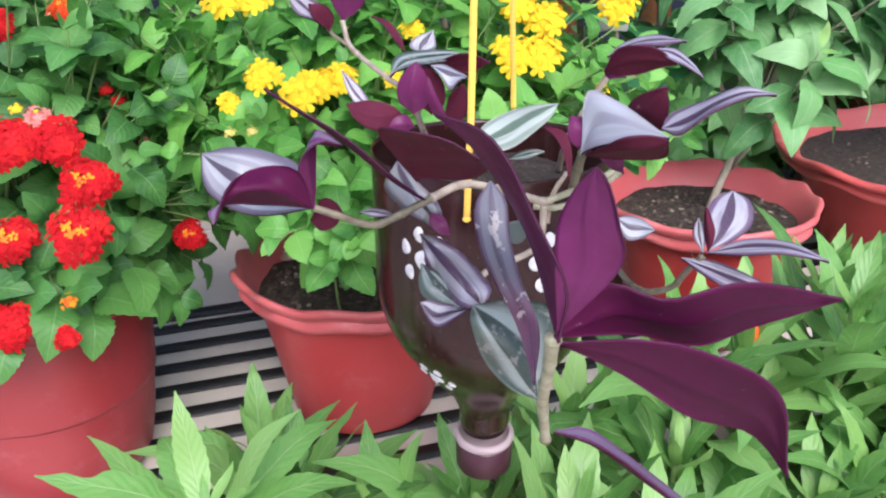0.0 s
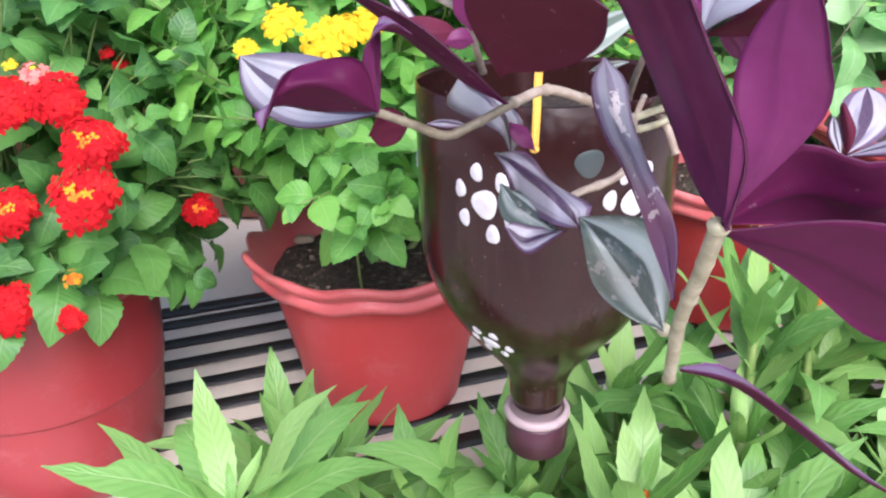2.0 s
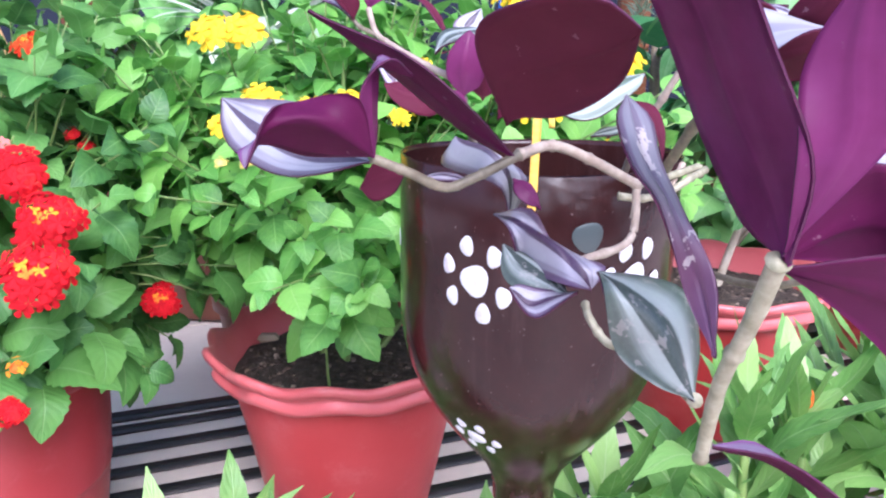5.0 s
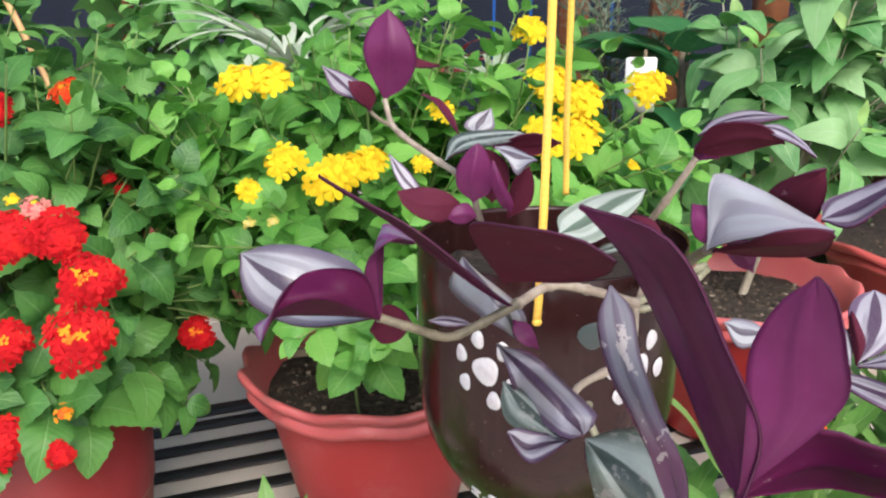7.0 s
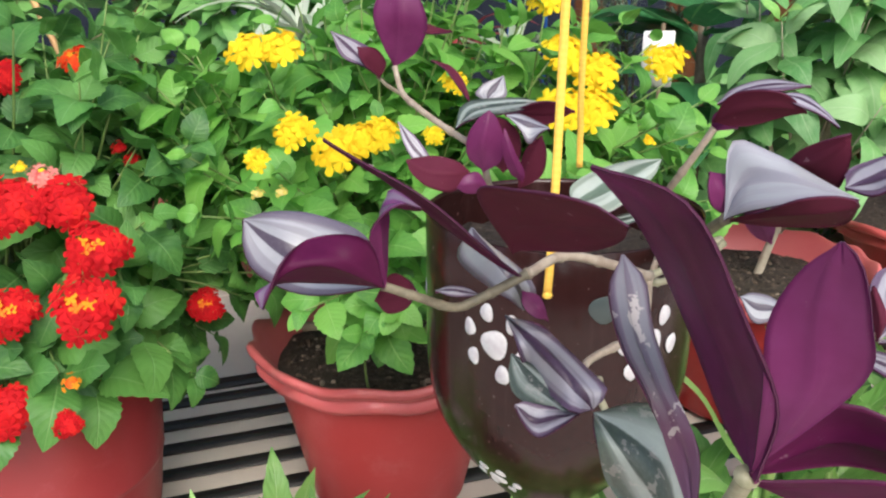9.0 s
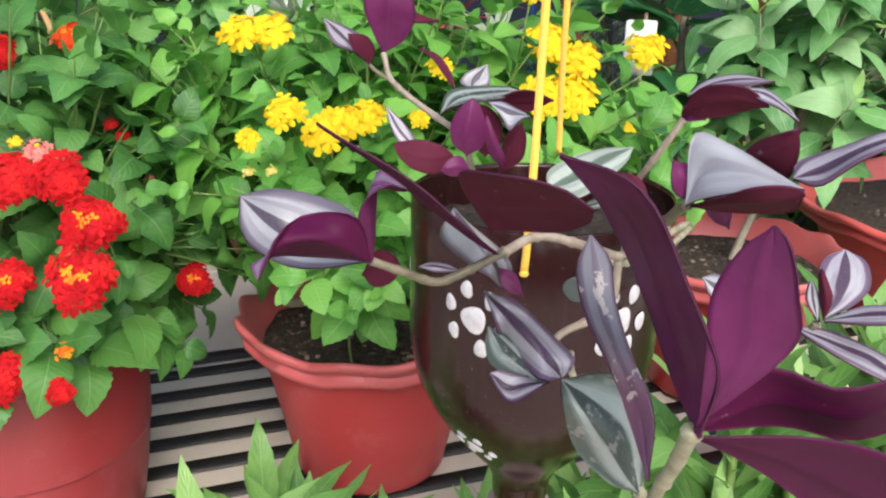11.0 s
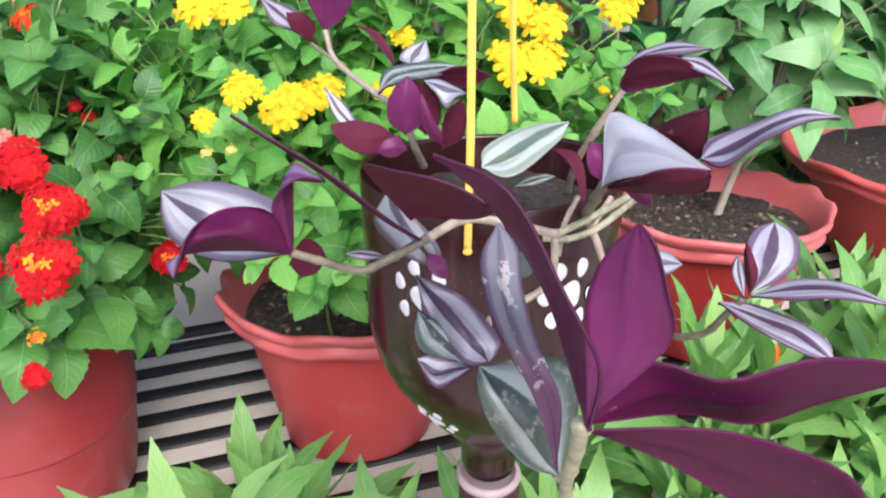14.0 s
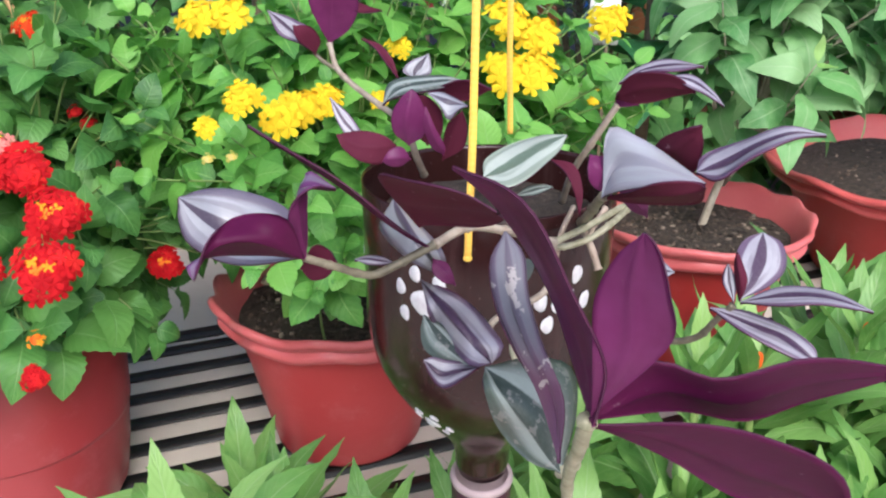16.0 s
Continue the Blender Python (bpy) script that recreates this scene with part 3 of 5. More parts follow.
def ribs(i, th, r):
    return r * (1 + (0.012 * math.cos(60 * th) if 0 < i < 4 else 0)), 0.0


part("cap", lathe([(0.0138, 0.5314), (0.0151, 0.5333), (0.0154, 0.5412), (0.0156, 0.5495), (0.0150, 0.5507), (0.0130, 0.5509)], 120, ribs), M_cap, bottle, "ribbed maroon screw cap")
bm = lathe([(0.0005, 0.7035), (0.02, 0.704), (0.04, 0.7025), (0.0530, 0.701)], 40)
for v in bm.verts:
    v.co.z += R.uniform(-0.002, 0.002)
part("soil", bm, M_soil, bottle, "dark soil in the cut bottle")


def radius_at(z):
    for (r0, z0), (r1, z1) in zip(body_prof[:14], body_prof[1:14]):
        if z0 <= z <= z1:
            return r0 + (r1 - r0) * (z - z0) / (z1 - z0)
    return RB


def dot(bm, th0, z0, dx, dz, a, b):
    """A blob of paint on the bottle: dx round the bottle and dz along its side."""
    ring, q = [], R.uniform(0, 6)
    slope = max(0.45, 1.0 / math.hypot(1.0, (radius_at(z0 + 0.006) - radius_at(z0 - 0.006)) / 0.012))

    def at(x, s, lift):
        z = z0 + s * slope
        r = radius_at(z) + lift
        th = th0 + x / radius_at(z0)
        return bm.verts.new((r * math.cos(th), r * math.sin(th), z))

    mid = at(dx, dz, 0.0005)
    inner, outer = [], []
    for k in range(18):
        t = 2 * math.pi * k / 18
        w = 1 + 0.08 * math.sin(3 * t + q)
        inner.append(at(dx + a * w * 0.85 * math.cos(t), dz + b * w * 0.85 * math.sin(t), 0.00045))
        outer.append(at(dx + a * w * math.cos(t), dz + b * w * math.sin(t), 0.0))
    for k in range(18):
        j = (k + 1) % 18
        bm.faces.new((mid, inner[k], inner[j]))
        bm.faces.new((inner[k], outer[k], outer[j], inner[j]))


def flower_print(th, z, s, turn=0.0):
    bm = bmesh.new()
    dot(bm, th, z, 0, 0, 0.0058 * s, 0.0063 * s)
    for ang, d in ((105, 1.0), (52, 0.98), (160, 0.92), (-22, 0.98), (-140, 0.92), (-72, 1.0)):
        t = radians(ang + turn)
        dot(bm, th, z, 0.0122 * s * d * math.cos(t), 0.0128 * s * d * math.sin(t), 0.0029 * s, 0.0041 * s)
    part("painted_flower", bm, M_paint, bottle, "white dots painted as a flower")


flower_print(math.atan2(-0.0475, -0.0285), 0.690, 1.0)
flower_print(math.atan2(-0.0465, 0.0285), 0.690, 1.0, 8)
flower_print(math.atan2(0.012, -0.053), 0.690, 1.0, 20)
flower_print(math.atan2(-0.034, -0.0255), 0.6165, 0.72, 15)
bm = bmesh.new()
dot(bm, math.atan2(-0.0545, 0.010), 0.7085, 0, 0, 0.0055, 0.0055)
part("round_sticker", bm, M_hole, bottle, "cloudy grey round sticker")


def ribbon(line, across, w, t):
    bm = bmesh.new()
    uvl = bm.loops.layers.uv.new("UVMap")
    rings, uvs, run = [], {}, 0.0
    for i, p in enumerate(line):
        d = (line[min(i + 1, len(line) - 1)] - line[max(i - 1, 0)]).normalized()
        x = (Vector(across) - d * d.dot(Vector(across))).normalized()
        y = d.cross(x)
        run += (p - line[i - 1]).length if i else 0
        ring = []
        for k, (a, b) in enumerate(((-1, -1), (1, -1), (1, 1), (-1, 1))):
            v = bm.verts.new(p + x * a * w / 2 + y * b * t / 2)
            uvs[v] = (run, (a + 1) / 2)
            ring.append(v)
        rings.append(ring)
    for a, b in zip(rings, rings[1:]):
        for k in range(4):
            bm.faces.new((a[k], a[(k + 1) % 4], b[(k + 1) % 4], b[k]))
    bm.faces.new(rings[0][::-1])
    bm.faces.new(rings[-1])
    for f in bm.faces:
        for l in f.loops:
            l[uvl].uv = uvs[l.vert]
    return bm


RAIL_Z = 1.62
front = bezier([(-0.0105, -0.0560, 0.716), (-0.0100, -0.0562, 0.735), (-0.0085, -0.0480, 0.80), (-0.0045, -0.020, 1.15), (0.0, 0.0, RAIL_Z)], 6)
rear = bezier([(0.0130, 0.0560, 0.722), (0.0125, 0.0562, 0.738), (0.0105, 0.0500, 0.80), (0.0060, 0.024, 1.15), (0.002, 0.003, RAIL_Z)], 6)
part("strap", ribbon(front, (1, 0, 0), 0.0027, 0.0013), M_strap, bottle, "yellow woven strap")
part("strap", ribbon(rear, (1, 0, 0), 0.0027, 0.0013), M_strap, bottle, "yellow woven strap")
bm = bmesh.new()
bmesh.ops.create_icosphere(bm, subdivisions=2, radius=0.0020)
for v in bm.verts:
    v.co = Vector((v.co.x * 0.9 - 0.0105, v.co.y * 0.6 - 0.0562, v.co.z * 0.75 + 0.7155))
part("strap_knot", bm, M_strap, bottle)
rail = thing("hanging_rail", (0, -0.078, RAIL_Z - 0.003), "dark steel rail that carries the straps", "rail")
bm = bmesh.new()
tube(bm, [Vector((x, 0.0, 0.006)) for x in (-1.2, 0.0, 1.2)], 0.007, 0.007, 12)
part("bar", bm, M_slat, rail)
for x in (-1.2, 1.2):
    bm = bmesh.new()
    tube(bm, [Vector((x, 0.0, 0.003 - RAIL_Z)), Vector((x, 0.0, -0.4)), Vector((x, 0.0, 0.012))], 0.009, 0.009, 12)
    part("post", bm, M_slat, rail)

# ---------------------------------------------------------------- spiderwort in the bottle
spiderwort = thing("spiderwort", (0, 0, 0.722), "trailing purple spiderwort with silver-striped leaves growing from the bottle", "plant")
OFF = Vector((0, 0, 0.722))


def spider_leaf(kind, base, ribs_at, tip, edge_a, edge_b):
    """A leaf hung on three smooth lines from base to tip: the midrib and the two margins.
    The striped side looks towards (margin b - margin a) x (tip - base)."""
    NU, NV = 20, 6
    lines = []
    for inner in (edge_a, ribs_at, edge_b):
        fine = bezier([Vector(p) - OFF for p in (base, *inner, tip)], 12)
        run = [0.0]
        for p, q in zip(fine, fine[1:]):
            run.append(run[-1] + (q - p).length)
        even, k = [], 0
        for i in range(NU + 1):
            want = run[-1] * i / NU
            while k < len(run) - 2 and run[k + 1] < want:
                k += 1
            even.append(fine[k].lerp(fine[k + 1], (want - run[k]) / max(run[k + 1] - run[k], 1e-9)))
        lines.append(even)
    la, lm, lb = lines
    wide = max((b - a).length for a, b in zip(la, lb)) / 2
    ph = random.Random(int(abs(base[0] * 7919 + tip[2] * 104729 + base[1] * 1299) * 1000)).uniform(0, 6)
    bm = bmesh.new()
    uvl = bm.loops.layers.uv.new("UVMap")
    uvs, grid = {}, []
    for i in range(NU + 1):
        u = i / NU
        ahead = lm[min(i + 1, NU)] - lm[max(i - 1, 0)]
        nrm = (lb[i] - la[i]).cross(ahead)
        nrm = nrm.normalized() if nrm.length > 1e-12 else Vector((0, 0, 1))
        near = max(1, min(i, NU - 1))
        w = (lb[near] - la[near]).normalized() * 0.0003
        row = []
        for k in range(-NV, NV + 1):
            t = k / NV
            a = abs(t)
            side = lb[i] if t > 0 else la[i]
            p = lm[i] + w * t if i in (0, NU) else lm[i].lerp(side, a)
            half = (side - lm[i]).length
            p = p + nrm * (0.08 * half * (a - a * a) + 0.06 * wide * math.sin(6 * u + 1.5 * t + ph) * a * math.sin(math.pi * u))
            row.append(p - nrm * 0.0005 * math.exp(-((t * 9) ** 2)))
        grid.append(row)
    top, low = [], []
    for i, row in enumerate(grid):
        u0, u1 = grid[max(i - 1, 0)], grid[min(i + 1, NU)]
        above, below = [], []
        for k, p in enumerate(row):
            nrm = (row[min(k + 1, 2 * NV)] - row[max(k - 1, 0)]).cross(u1[k] - u0[k])
            nrm = nrm.normalized() if nrm.length > 1e-14 else Vector((0, 0, 1))
            for sheet, lift in ((above, 0.0), (below, 0.0005)):
                v = bm.verts.new(p - nrm * lift)
                uvs[v] = (i / NU, 0.5 + 0.5 * (k - NV) / NV)
                sheet.append(v)
        top.append(above)
        low.append(below)

    def quad(a, b, c, d, index):
        f = bm.faces.new((a, b, c, d))
        f.material_index = index
        for l in f.loops:
            l[uvl].uv = uvs[l.vert]

    for i in range(NU):
        for k in range(2 * NV):
            quad(top[i][k], top[i][k + 1], top[i + 1][k + 1], top[i + 1][k], 0)
            quad(low[i][k], low[i + 1][k], low[i + 1][k + 1], low[i][k + 1], 1)
        for k in (0, 2 * NV):
            quad(top[i][k], low[i][k], low[i + 1][k], top[i + 1][k], 2)
    part("leaf", bm, (TOPS[kind], UNDERS[kind], M_rim), spiderwort)


spider_leaf("silver", (-0.0597, -0.1240, 0.7418), [(-0.0737, -0.1120, 0.7401), (-0.0850, -0.1090, 0.7444)], (-0.0966, -0.1120, 0.7556), [(-0.0800, -0.1190, 0.7370), (-0.0925, -0.1190, 0.7428), (-0.0966, -0.1150, 0.7491)], [(-0.0647, -0.1100, 0.7502), (-0.0794, -0.1018, 0.7541), (-0.0914, -0.1013, 0.7546)])
spider_leaf("plum", (-0.0583, -0.1290, 0.7440), [(-0.0698, -0.1380, 0.7534), (-0.0808, -0.1410, 0.7521)], (-0.0858, -0.1420, 0.7433), [(-0.0614, -0.1345, 0.7585), (-0.0753, -0.1290, 0.7560), (-0.0798, -0.1430, 0.7555)], [(-0.0733, -0.1256, 0.7432), (-0.0823, -0.1360, 0.7480), (-0.0876, -0.1410, 0.7469)])
spider_leaf("purple", (-0.0583, -0.1280, 0.7439), [(-0.0590, -0.1310, 0.7553), (-0.0580, -0.1310, 0.7650)], (-0.0490, -0.1240, 0.7627), [(-0.0577, -0.1260, 0.7491), (-0.0577, -0.1240, 0.7593), (-0.0569, -0.1220, 0.7671)], [(-0.0614, -0.1310, 0.7525), (-0.0597, -0.1340, 0.7613), (-0.0534, -0.1340, 0.7665)])
spider_leaf("plum", (-0.0234, -0.1170, 0.7421), [(-0.0342, -0.1180, 0.7496), (-0.0515, -0.1160, 0.7632)], (-0.0745, -0.1110, 0.7772), [(-0.0342, -0.1260, 0.7538), (-0.0515, -0.1240, 0.7674)], [(-0.0342, -0.1100, 0.7462), (-0.0515, -0.1080, 0.7598)])
spider_leaf("maroon", (-0.0260, -0.1224, 0.7509), [(-0.0296, -0.1347, 0.7623), (-0.0196, -0.1478, 0.7671), (-0.0100, -0.1612, 0.7710)], (-0.0074, -0.1718, 0.7740), [(-0.0235, -0.1259, 0.7528), (-0.0137, -0.1292, 0.7542), (-0.0052, -0.1492, 0.7626)], [(-0.0358, -0.1434, 0.7718), (-0.0255, -0.1664, 0.7800), (-0.0149, -0.1732, 0.7794)])
spider_leaf("silver", (-0.0364, -0.0738, 0.7409), [(-0.0296, -0.1060, 0.7427), (-0.0240, -0.1080, 0.7351)], (-0.0203, -0.0823, 0.7166), [(-0.0311, -0.0811, 0.7380), (-0.0207, -0.1040, 0.7366), (-0.0186, -0.1060, 0.7310)], [(-0.0410, -0.0818, 0.7341), (-0.0315, -0.1080, 0.7349), (-0.0254, -0.1100, 0.7318)])
spider_leaf("violet", (-0.0056, -0.1331, 0.7120), [(-0.0122, -0.1320, 0.7208), (-0.0193, -0.1240, 0.7252)], (-0.0267, -0.1006, 0.7232), [(-0.0123, -0.1380, 0.7145), (-0.0200, -0.1154, 0.7116), (-0.0241, -0.1210, 0.7230)], [(-0.0021, -0.1320, 0.7176), (-0.0093, -0.1032, 0.7145), (-0.0188, -0.1180, 0.7282)])
spider_leaf("green", (-0.0112, -0.1330, 0.7107), [(-0.0161, -0.1280, 0.7135), (-0.0210, -0.1220, 0.7162)], (-0.0256, -0.1160, 0.7188), [(-0.0161, -0.1300, 0.7093), (-0.0241, -0.1240, 0.7100), (-0.0264, -0.1190, 0.7136)], [(-0.0122, -0.1270, 0.7133), (-0.0167, -0.1220, 0.7162), (-0.0216, -0.1170, 0.7174)])
spider_leaf("violet", (-0.0096, -0.1360, 0.7125), [(-0.0156, -0.1340, 0.7102), (-0.0206, -0.1320, 0.7078)], (-0.0252, -0.1310, 0.7118), [(-0.0140, -0.1380, 0.7100), (-0.0197, -0.1370, 0.7063), (-0.0233, -0.1340, 0.7089)], [(-0.0115, -0.1310, 0.7108), (-0.0181, -0.1300, 0.7112), (-0.0227, -0.1300, 0.7124)])
spider_leaf("green", (0.0116, -0.1632, 0.6968), [(0.0033, -0.1640, 0.7116), (-0.0036, -0.1600, 0.7196)], (-0.0084, -0.1520, 0.7225), [(0.0031, -0.1627, 0.7000), (-0.0038, -0.1572, 0.7056), (-0.0093, -0.1610, 0.7213)], [(0.0173, -0.1469, 0.7027), (0.0168, -0.1344, 0.7113), (0.0037, -0.1390, 0.7176)])
spider_leaf("worn", (0.0076, -0.1822, 0.7150), [(0.0065, -0.1737, 0.7264), (0.0004, -0.1726, 0.7410), (-0.0027, -0.1650, 0.7484), (-0.0038, -0.1569, 0.7562)], (-0.0039, -0.1493, 0.7602), [(0.0043, -0.1720, 0.7243), (-0.0028, -0.1770, 0.7422), (-0.0067, -0.1699, 0.7488), (-0.0083, -0.1605, 0.7567)], [(0.0087, -0.1754, 0.7285), (0.0037, -0.1682, 0.7399), (0.0012, -0.1600, 0.7480), (0.0006, -0.1534, 0.7558)])
spider_leaf("purple", (0.0115, -0.2003, 0.7383), [(0.0110, -0.1929, 0.7480), (0.0042, -0.1883, 0.7637), (-0.0057, -0.1899, 0.7818)], (-0.0173, -0.1878, 0.7899), [(0.0126, -0.2029, 0.7547), (0.0047, -0.2034, 0.7723), (-0.0052, -0.2007, 0.7873)], [(0.0095, -0.1829, 0.7414), (0.0038, -0.1732, 0.7550), (-0.0062, -0.1791, 0.7764)])
spider_leaf("purple", (0.0110, -0.1990, 0.7403), [(0.0162, -0.2040, 0.7584), (0.0157, -0.2040, 0.7698), (0.0158, -0.2050, 0.7790)], (0.0164, -0.2060, 0.7833), [(0.0230, -0.2060, 0.7602), (0.0217, -0.2080, 0.7718), (0.0189, -0.2080, 0.7807)], [(0.0094, -0.2020, 0.7567), (0.0097, -0.2000, 0.7679), (0.0128, -0.2020, 0.7773)])
spider_leaf("plum", (0.0105, -0.1990, 0.7392), [(0.0254, -0.1960, 0.7447), (0.0412, -0.1950, 0.7407), (0.0556, -0.1955, 0.7464)], (0.0777, -0.1940, 0.7473), [(0.0301, -0.1900, 0.7347), (0.0480, -0.1870, 0.7293), (0.0602, -0.1890, 0.7370)], [(0.0206, -0.2020, 0.7546), (0.0343, -0.2030, 0.7522), (0.0510, -0.2020, 0.7558)])
spider_leaf("plum", (0.0110, -0.1980, 0.7371), [(0.0297, -0.1965, 0.7318), (0.0472, -0.1945, 0.7221), (0.0648, -0.1940, 0.7139)], (0.0746, -0.1920, 0.6937), [(0.0310, -0.1900, 0.7231), (0.0498, -0.1840, 0.7061), (0.0655, -0.1850, 0.7019)], [(0.0284, -0.2030, 0.7406), (0.0446, -0.2050, 0.7380), (0.0642, -0.2030, 0.7260)])
spider_leaf("plum", (0.0161, -0.1640, 0.6866), [(0.0284, -0.1680, 0.6847), (0.0448, -0.1700, 0.6726), (0.0609, -0.1680, 0.6586)], (0.0736, -0.1640, 0.6483), [(0.0274, -0.1618, 0.6859), (0.0438, -0.1638, 0.6738), (0.0604, -0.1650, 0.6592)], [(0.0290, -0.1722, 0.6871), (0.0454, -0.1742, 0.6750), (0.0612, -0.1700, 0.6596)])
spider_leaf("pale", (0.0236, -0.1280, 0.7613), [(0.0270, -0.1280, 0.7705), (0.0335, -0.1380, 0.7740), (0.0395, -0.1460, 0.7738)], (0.0442, -0.1500, 0.7730), [(0.0254, -0.1220, 0.7784), (0.0330, -0.1280, 0.7775), (0.0399, -0.1380, 0.7748)], [(0.0267, -0.1380, 0.7670), (0.0327, -0.1460, 0.7715), (0.0385, -0.1500, 0.7734)])
spider_leaf("maroon", (0.0254, -0.1280, 0.7613), [(0.0298, -0.1440, 0.7682), (0.0367, -0.1500, 0.7706)], (0.0440, -0.1510, 0.7723), [(0.0315, -0.1340, 0.7618), (0.0395, -0.1380, 0.7626), (0.0457, -0.1420, 0.7653)], [(0.0302, -0.1480, 0.7719), (0.0359, -0.1520, 0.7741), (0.0414, -0.1520, 0.7738)])
spider_leaf("maroon", (0.0358, -0.1280, 0.7743), [(0.0393, -0.1360, 0.7784), (0.0420, -0.1400, 0.7819)], (0.0442, -0.1410, 0.7849), [(0.0407, -0.1320, 0.7725), (0.0455, -0.1360, 0.7712), (0.0458, -0.1400, 0.7787)], [(0.0370, -0.1340, 0.7798), (0.0400, -0.1400, 0.7833), (0.0422, -0.1420, 0.7849)])
spider_leaf("violet", (0.0429, -0.1460, 0.7744), [(0.0509, -0.1460, 0.7773), (0.0572, -0.1480, 0.7822), (0.0635, -0.1500, 0.7854)], (0.0704, -0.1520, 0.7855), [(0.0468, -0.1380, 0.7769), (0.0557, -0.1420, 0.7820), (0.0627, -0.1480, 0.7864)], [(0.0461, -0.1540, 0.7750), (0.0537, -0.1550, 0.7813), (0.0624, -0.1530, 0.7850)])
spider_leaf("purple", (0.0271, -0.1220, 0.7595), [(0.0246, -0.1240, 0.7651), (0.0226, -0.1240, 0.7688)], (0.0206, -0.1220, 0.7712), [(0.0282, -0.1200, 0.7634), (0.0272, -0.1200, 0.7692)], [(0.0213, -0.1260, 0.7638), (0.0195, -0.1260, 0.7683)])
spider_leaf("purple", (0.0284, -0.1280, 0.7632), [(0.0320, -0.1260, 0.7609), (0.0351, -0.1240, 0.7578)], (0.0381, -0.1210, 0.7532), [(0.0300, -0.1240, 0.7592), (0.0340, -0.1210, 0.7550)], [(0.0329, -0.1280, 0.7642), (0.0369, -0.1250, 0.7598)])
spider_leaf("maroon", (0.0427, -0.0440, 0.7682), [(0.0491, -0.0540, 0.7744), (0.0574, -0.0600, 0.7764)], (0.0657, -0.0620, 0.7747), [(0.0488, -0.0480, 0.7676), (0.0558, -0.0520, 0.7693), (0.0621, -0.0580, 0.7728)], [(0.0444, -0.0520, 0.7773), (0.0504, -0.0600, 0.7812), (0.0583, -0.0630, 0.7806)])
spider_leaf("violet", (0.0425, -0.0480, 0.7747), [(0.0517, -0.0440, 0.7782), (0.0626, -0.0440, 0.7802)], (0.0723, -0.0460, 0.7801), [(0.0498, -0.0380, 0.7779), (0.0623, -0.0360, 0.7803)], [(0.0515, -0.0500, 0.7788), (0.0618, -0.0520, 0.7801)])
spider_leaf("violet", (0.0573, -0.0600, 0.7798), [(0.0634, -0.0620, 0.7787), (0.0693, -0.0640, 0.7753)], (0.0746, -0.0660, 0.7708), [(0.0659, -0.0580, 0.7794), (0.0714, -0.0620, 0.7752)], [(0.0622, -0.0640, 0.7768), (0.0677, -0.0660, 0.7746)])
spider_leaf("purple", (0.0440, -0.0400, 0.7639), [(0.0456, -0.0440, 0.7677), (0.0471, -0.0460, 0.7702)], (0.0502, -0.0460, 0.7661), [(0.0450, -0.0440, 0.7649), (0.0474, -0.0460, 0.7657)], [(0.0433, -0.0420, 0.7698), (0.0466, -0.0440, 0.7714)])
spider_leaf("purple", (-0.0667, 0.0120, 0.7781), [(-0.0648, 0.0100, 0.7866), (-0.0638, 0.0080, 0.7991)], (-0.0642, 0.0120, 0.8131), [(-0.0579, 0.0080, 0.7842), (-0.0533, 0.0060, 0.7949), (-0.0576, 0.0100, 0.8064)], [(-0.0700, 0.0100, 0.7849), (-0.0742, 0.0100, 0.7978), (-0.0708, 0.0120, 0.8074)])
spider_leaf("violet", (-0.0738, 0.0120, 0.7749), [(-0.0790, 0.0100, 0.7810), (-0.0841, 0.0080, 0.7865)], (-0.0902, 0.0060, 0.7924), [(-0.0783, 0.0080, 0.7788), (-0.0863, 0.0060, 0.7828)], [(-0.0721, 0.0140, 0.7820), (-0.0806, 0.0120, 0.7880)])
spider_leaf("maroon", (-0.0725, 0.0100, 0.7743), [(-0.0753, 0.0070, 0.7794), (-0.0776, 0.0040, 0.7835)], (-0.0800, 0.0040, 0.7866), [(-0.0698, 0.0080, 0.7802), (-0.0732, 0.0060, 0.7859)], [(-0.0775, 0.0040, 0.7795), (-0.0795, 0.0020, 0.7834)])
spider_leaf("maroon", (-0.0582, 0.0080, 0.7940), [(-0.0530, 0.0080, 0.7931), (-0.0485, 0.0080, 0.7920)], (-0.0442, 0.0080, 0.7915), [(-0.0536, 0.0060, 0.7911), (-0.0483, 0.0060, 0.7911)], [(-0.0543, 0.0100, 0.7946), (-0.0494, 0.0100, 0.7929)])
spider_leaf("maroon", (-0.0371, -0.0120, 0.7679), [(-0.0414, -0.0100, 0.7751), (-0.0454, -0.0080, 0.7800)], (-0.0515, -0.0060, 0.7827), [(-0.0393, -0.0090, 0.7749), (-0.0441, -0.0070, 0.7807)], [(-0.0417, -0.0120, 0.7741), (-0.0465, -0.0100, 0.7799)])
spider_leaf("silver", (-0.0310, -0.0160, 0.7696), [(-0.0301, -0.0150, 0.7725), (-0.0278, -0.0140, 0.7753)], (-0.0251, -0.0130, 0.7784), [(-0.0353, -0.0160, 0.7722), (-0.0322, -0.0140, 0.7758)], [(-0.0243, -0.0160, 0.7713), (-0.0243, -0.0140, 0.7753)])
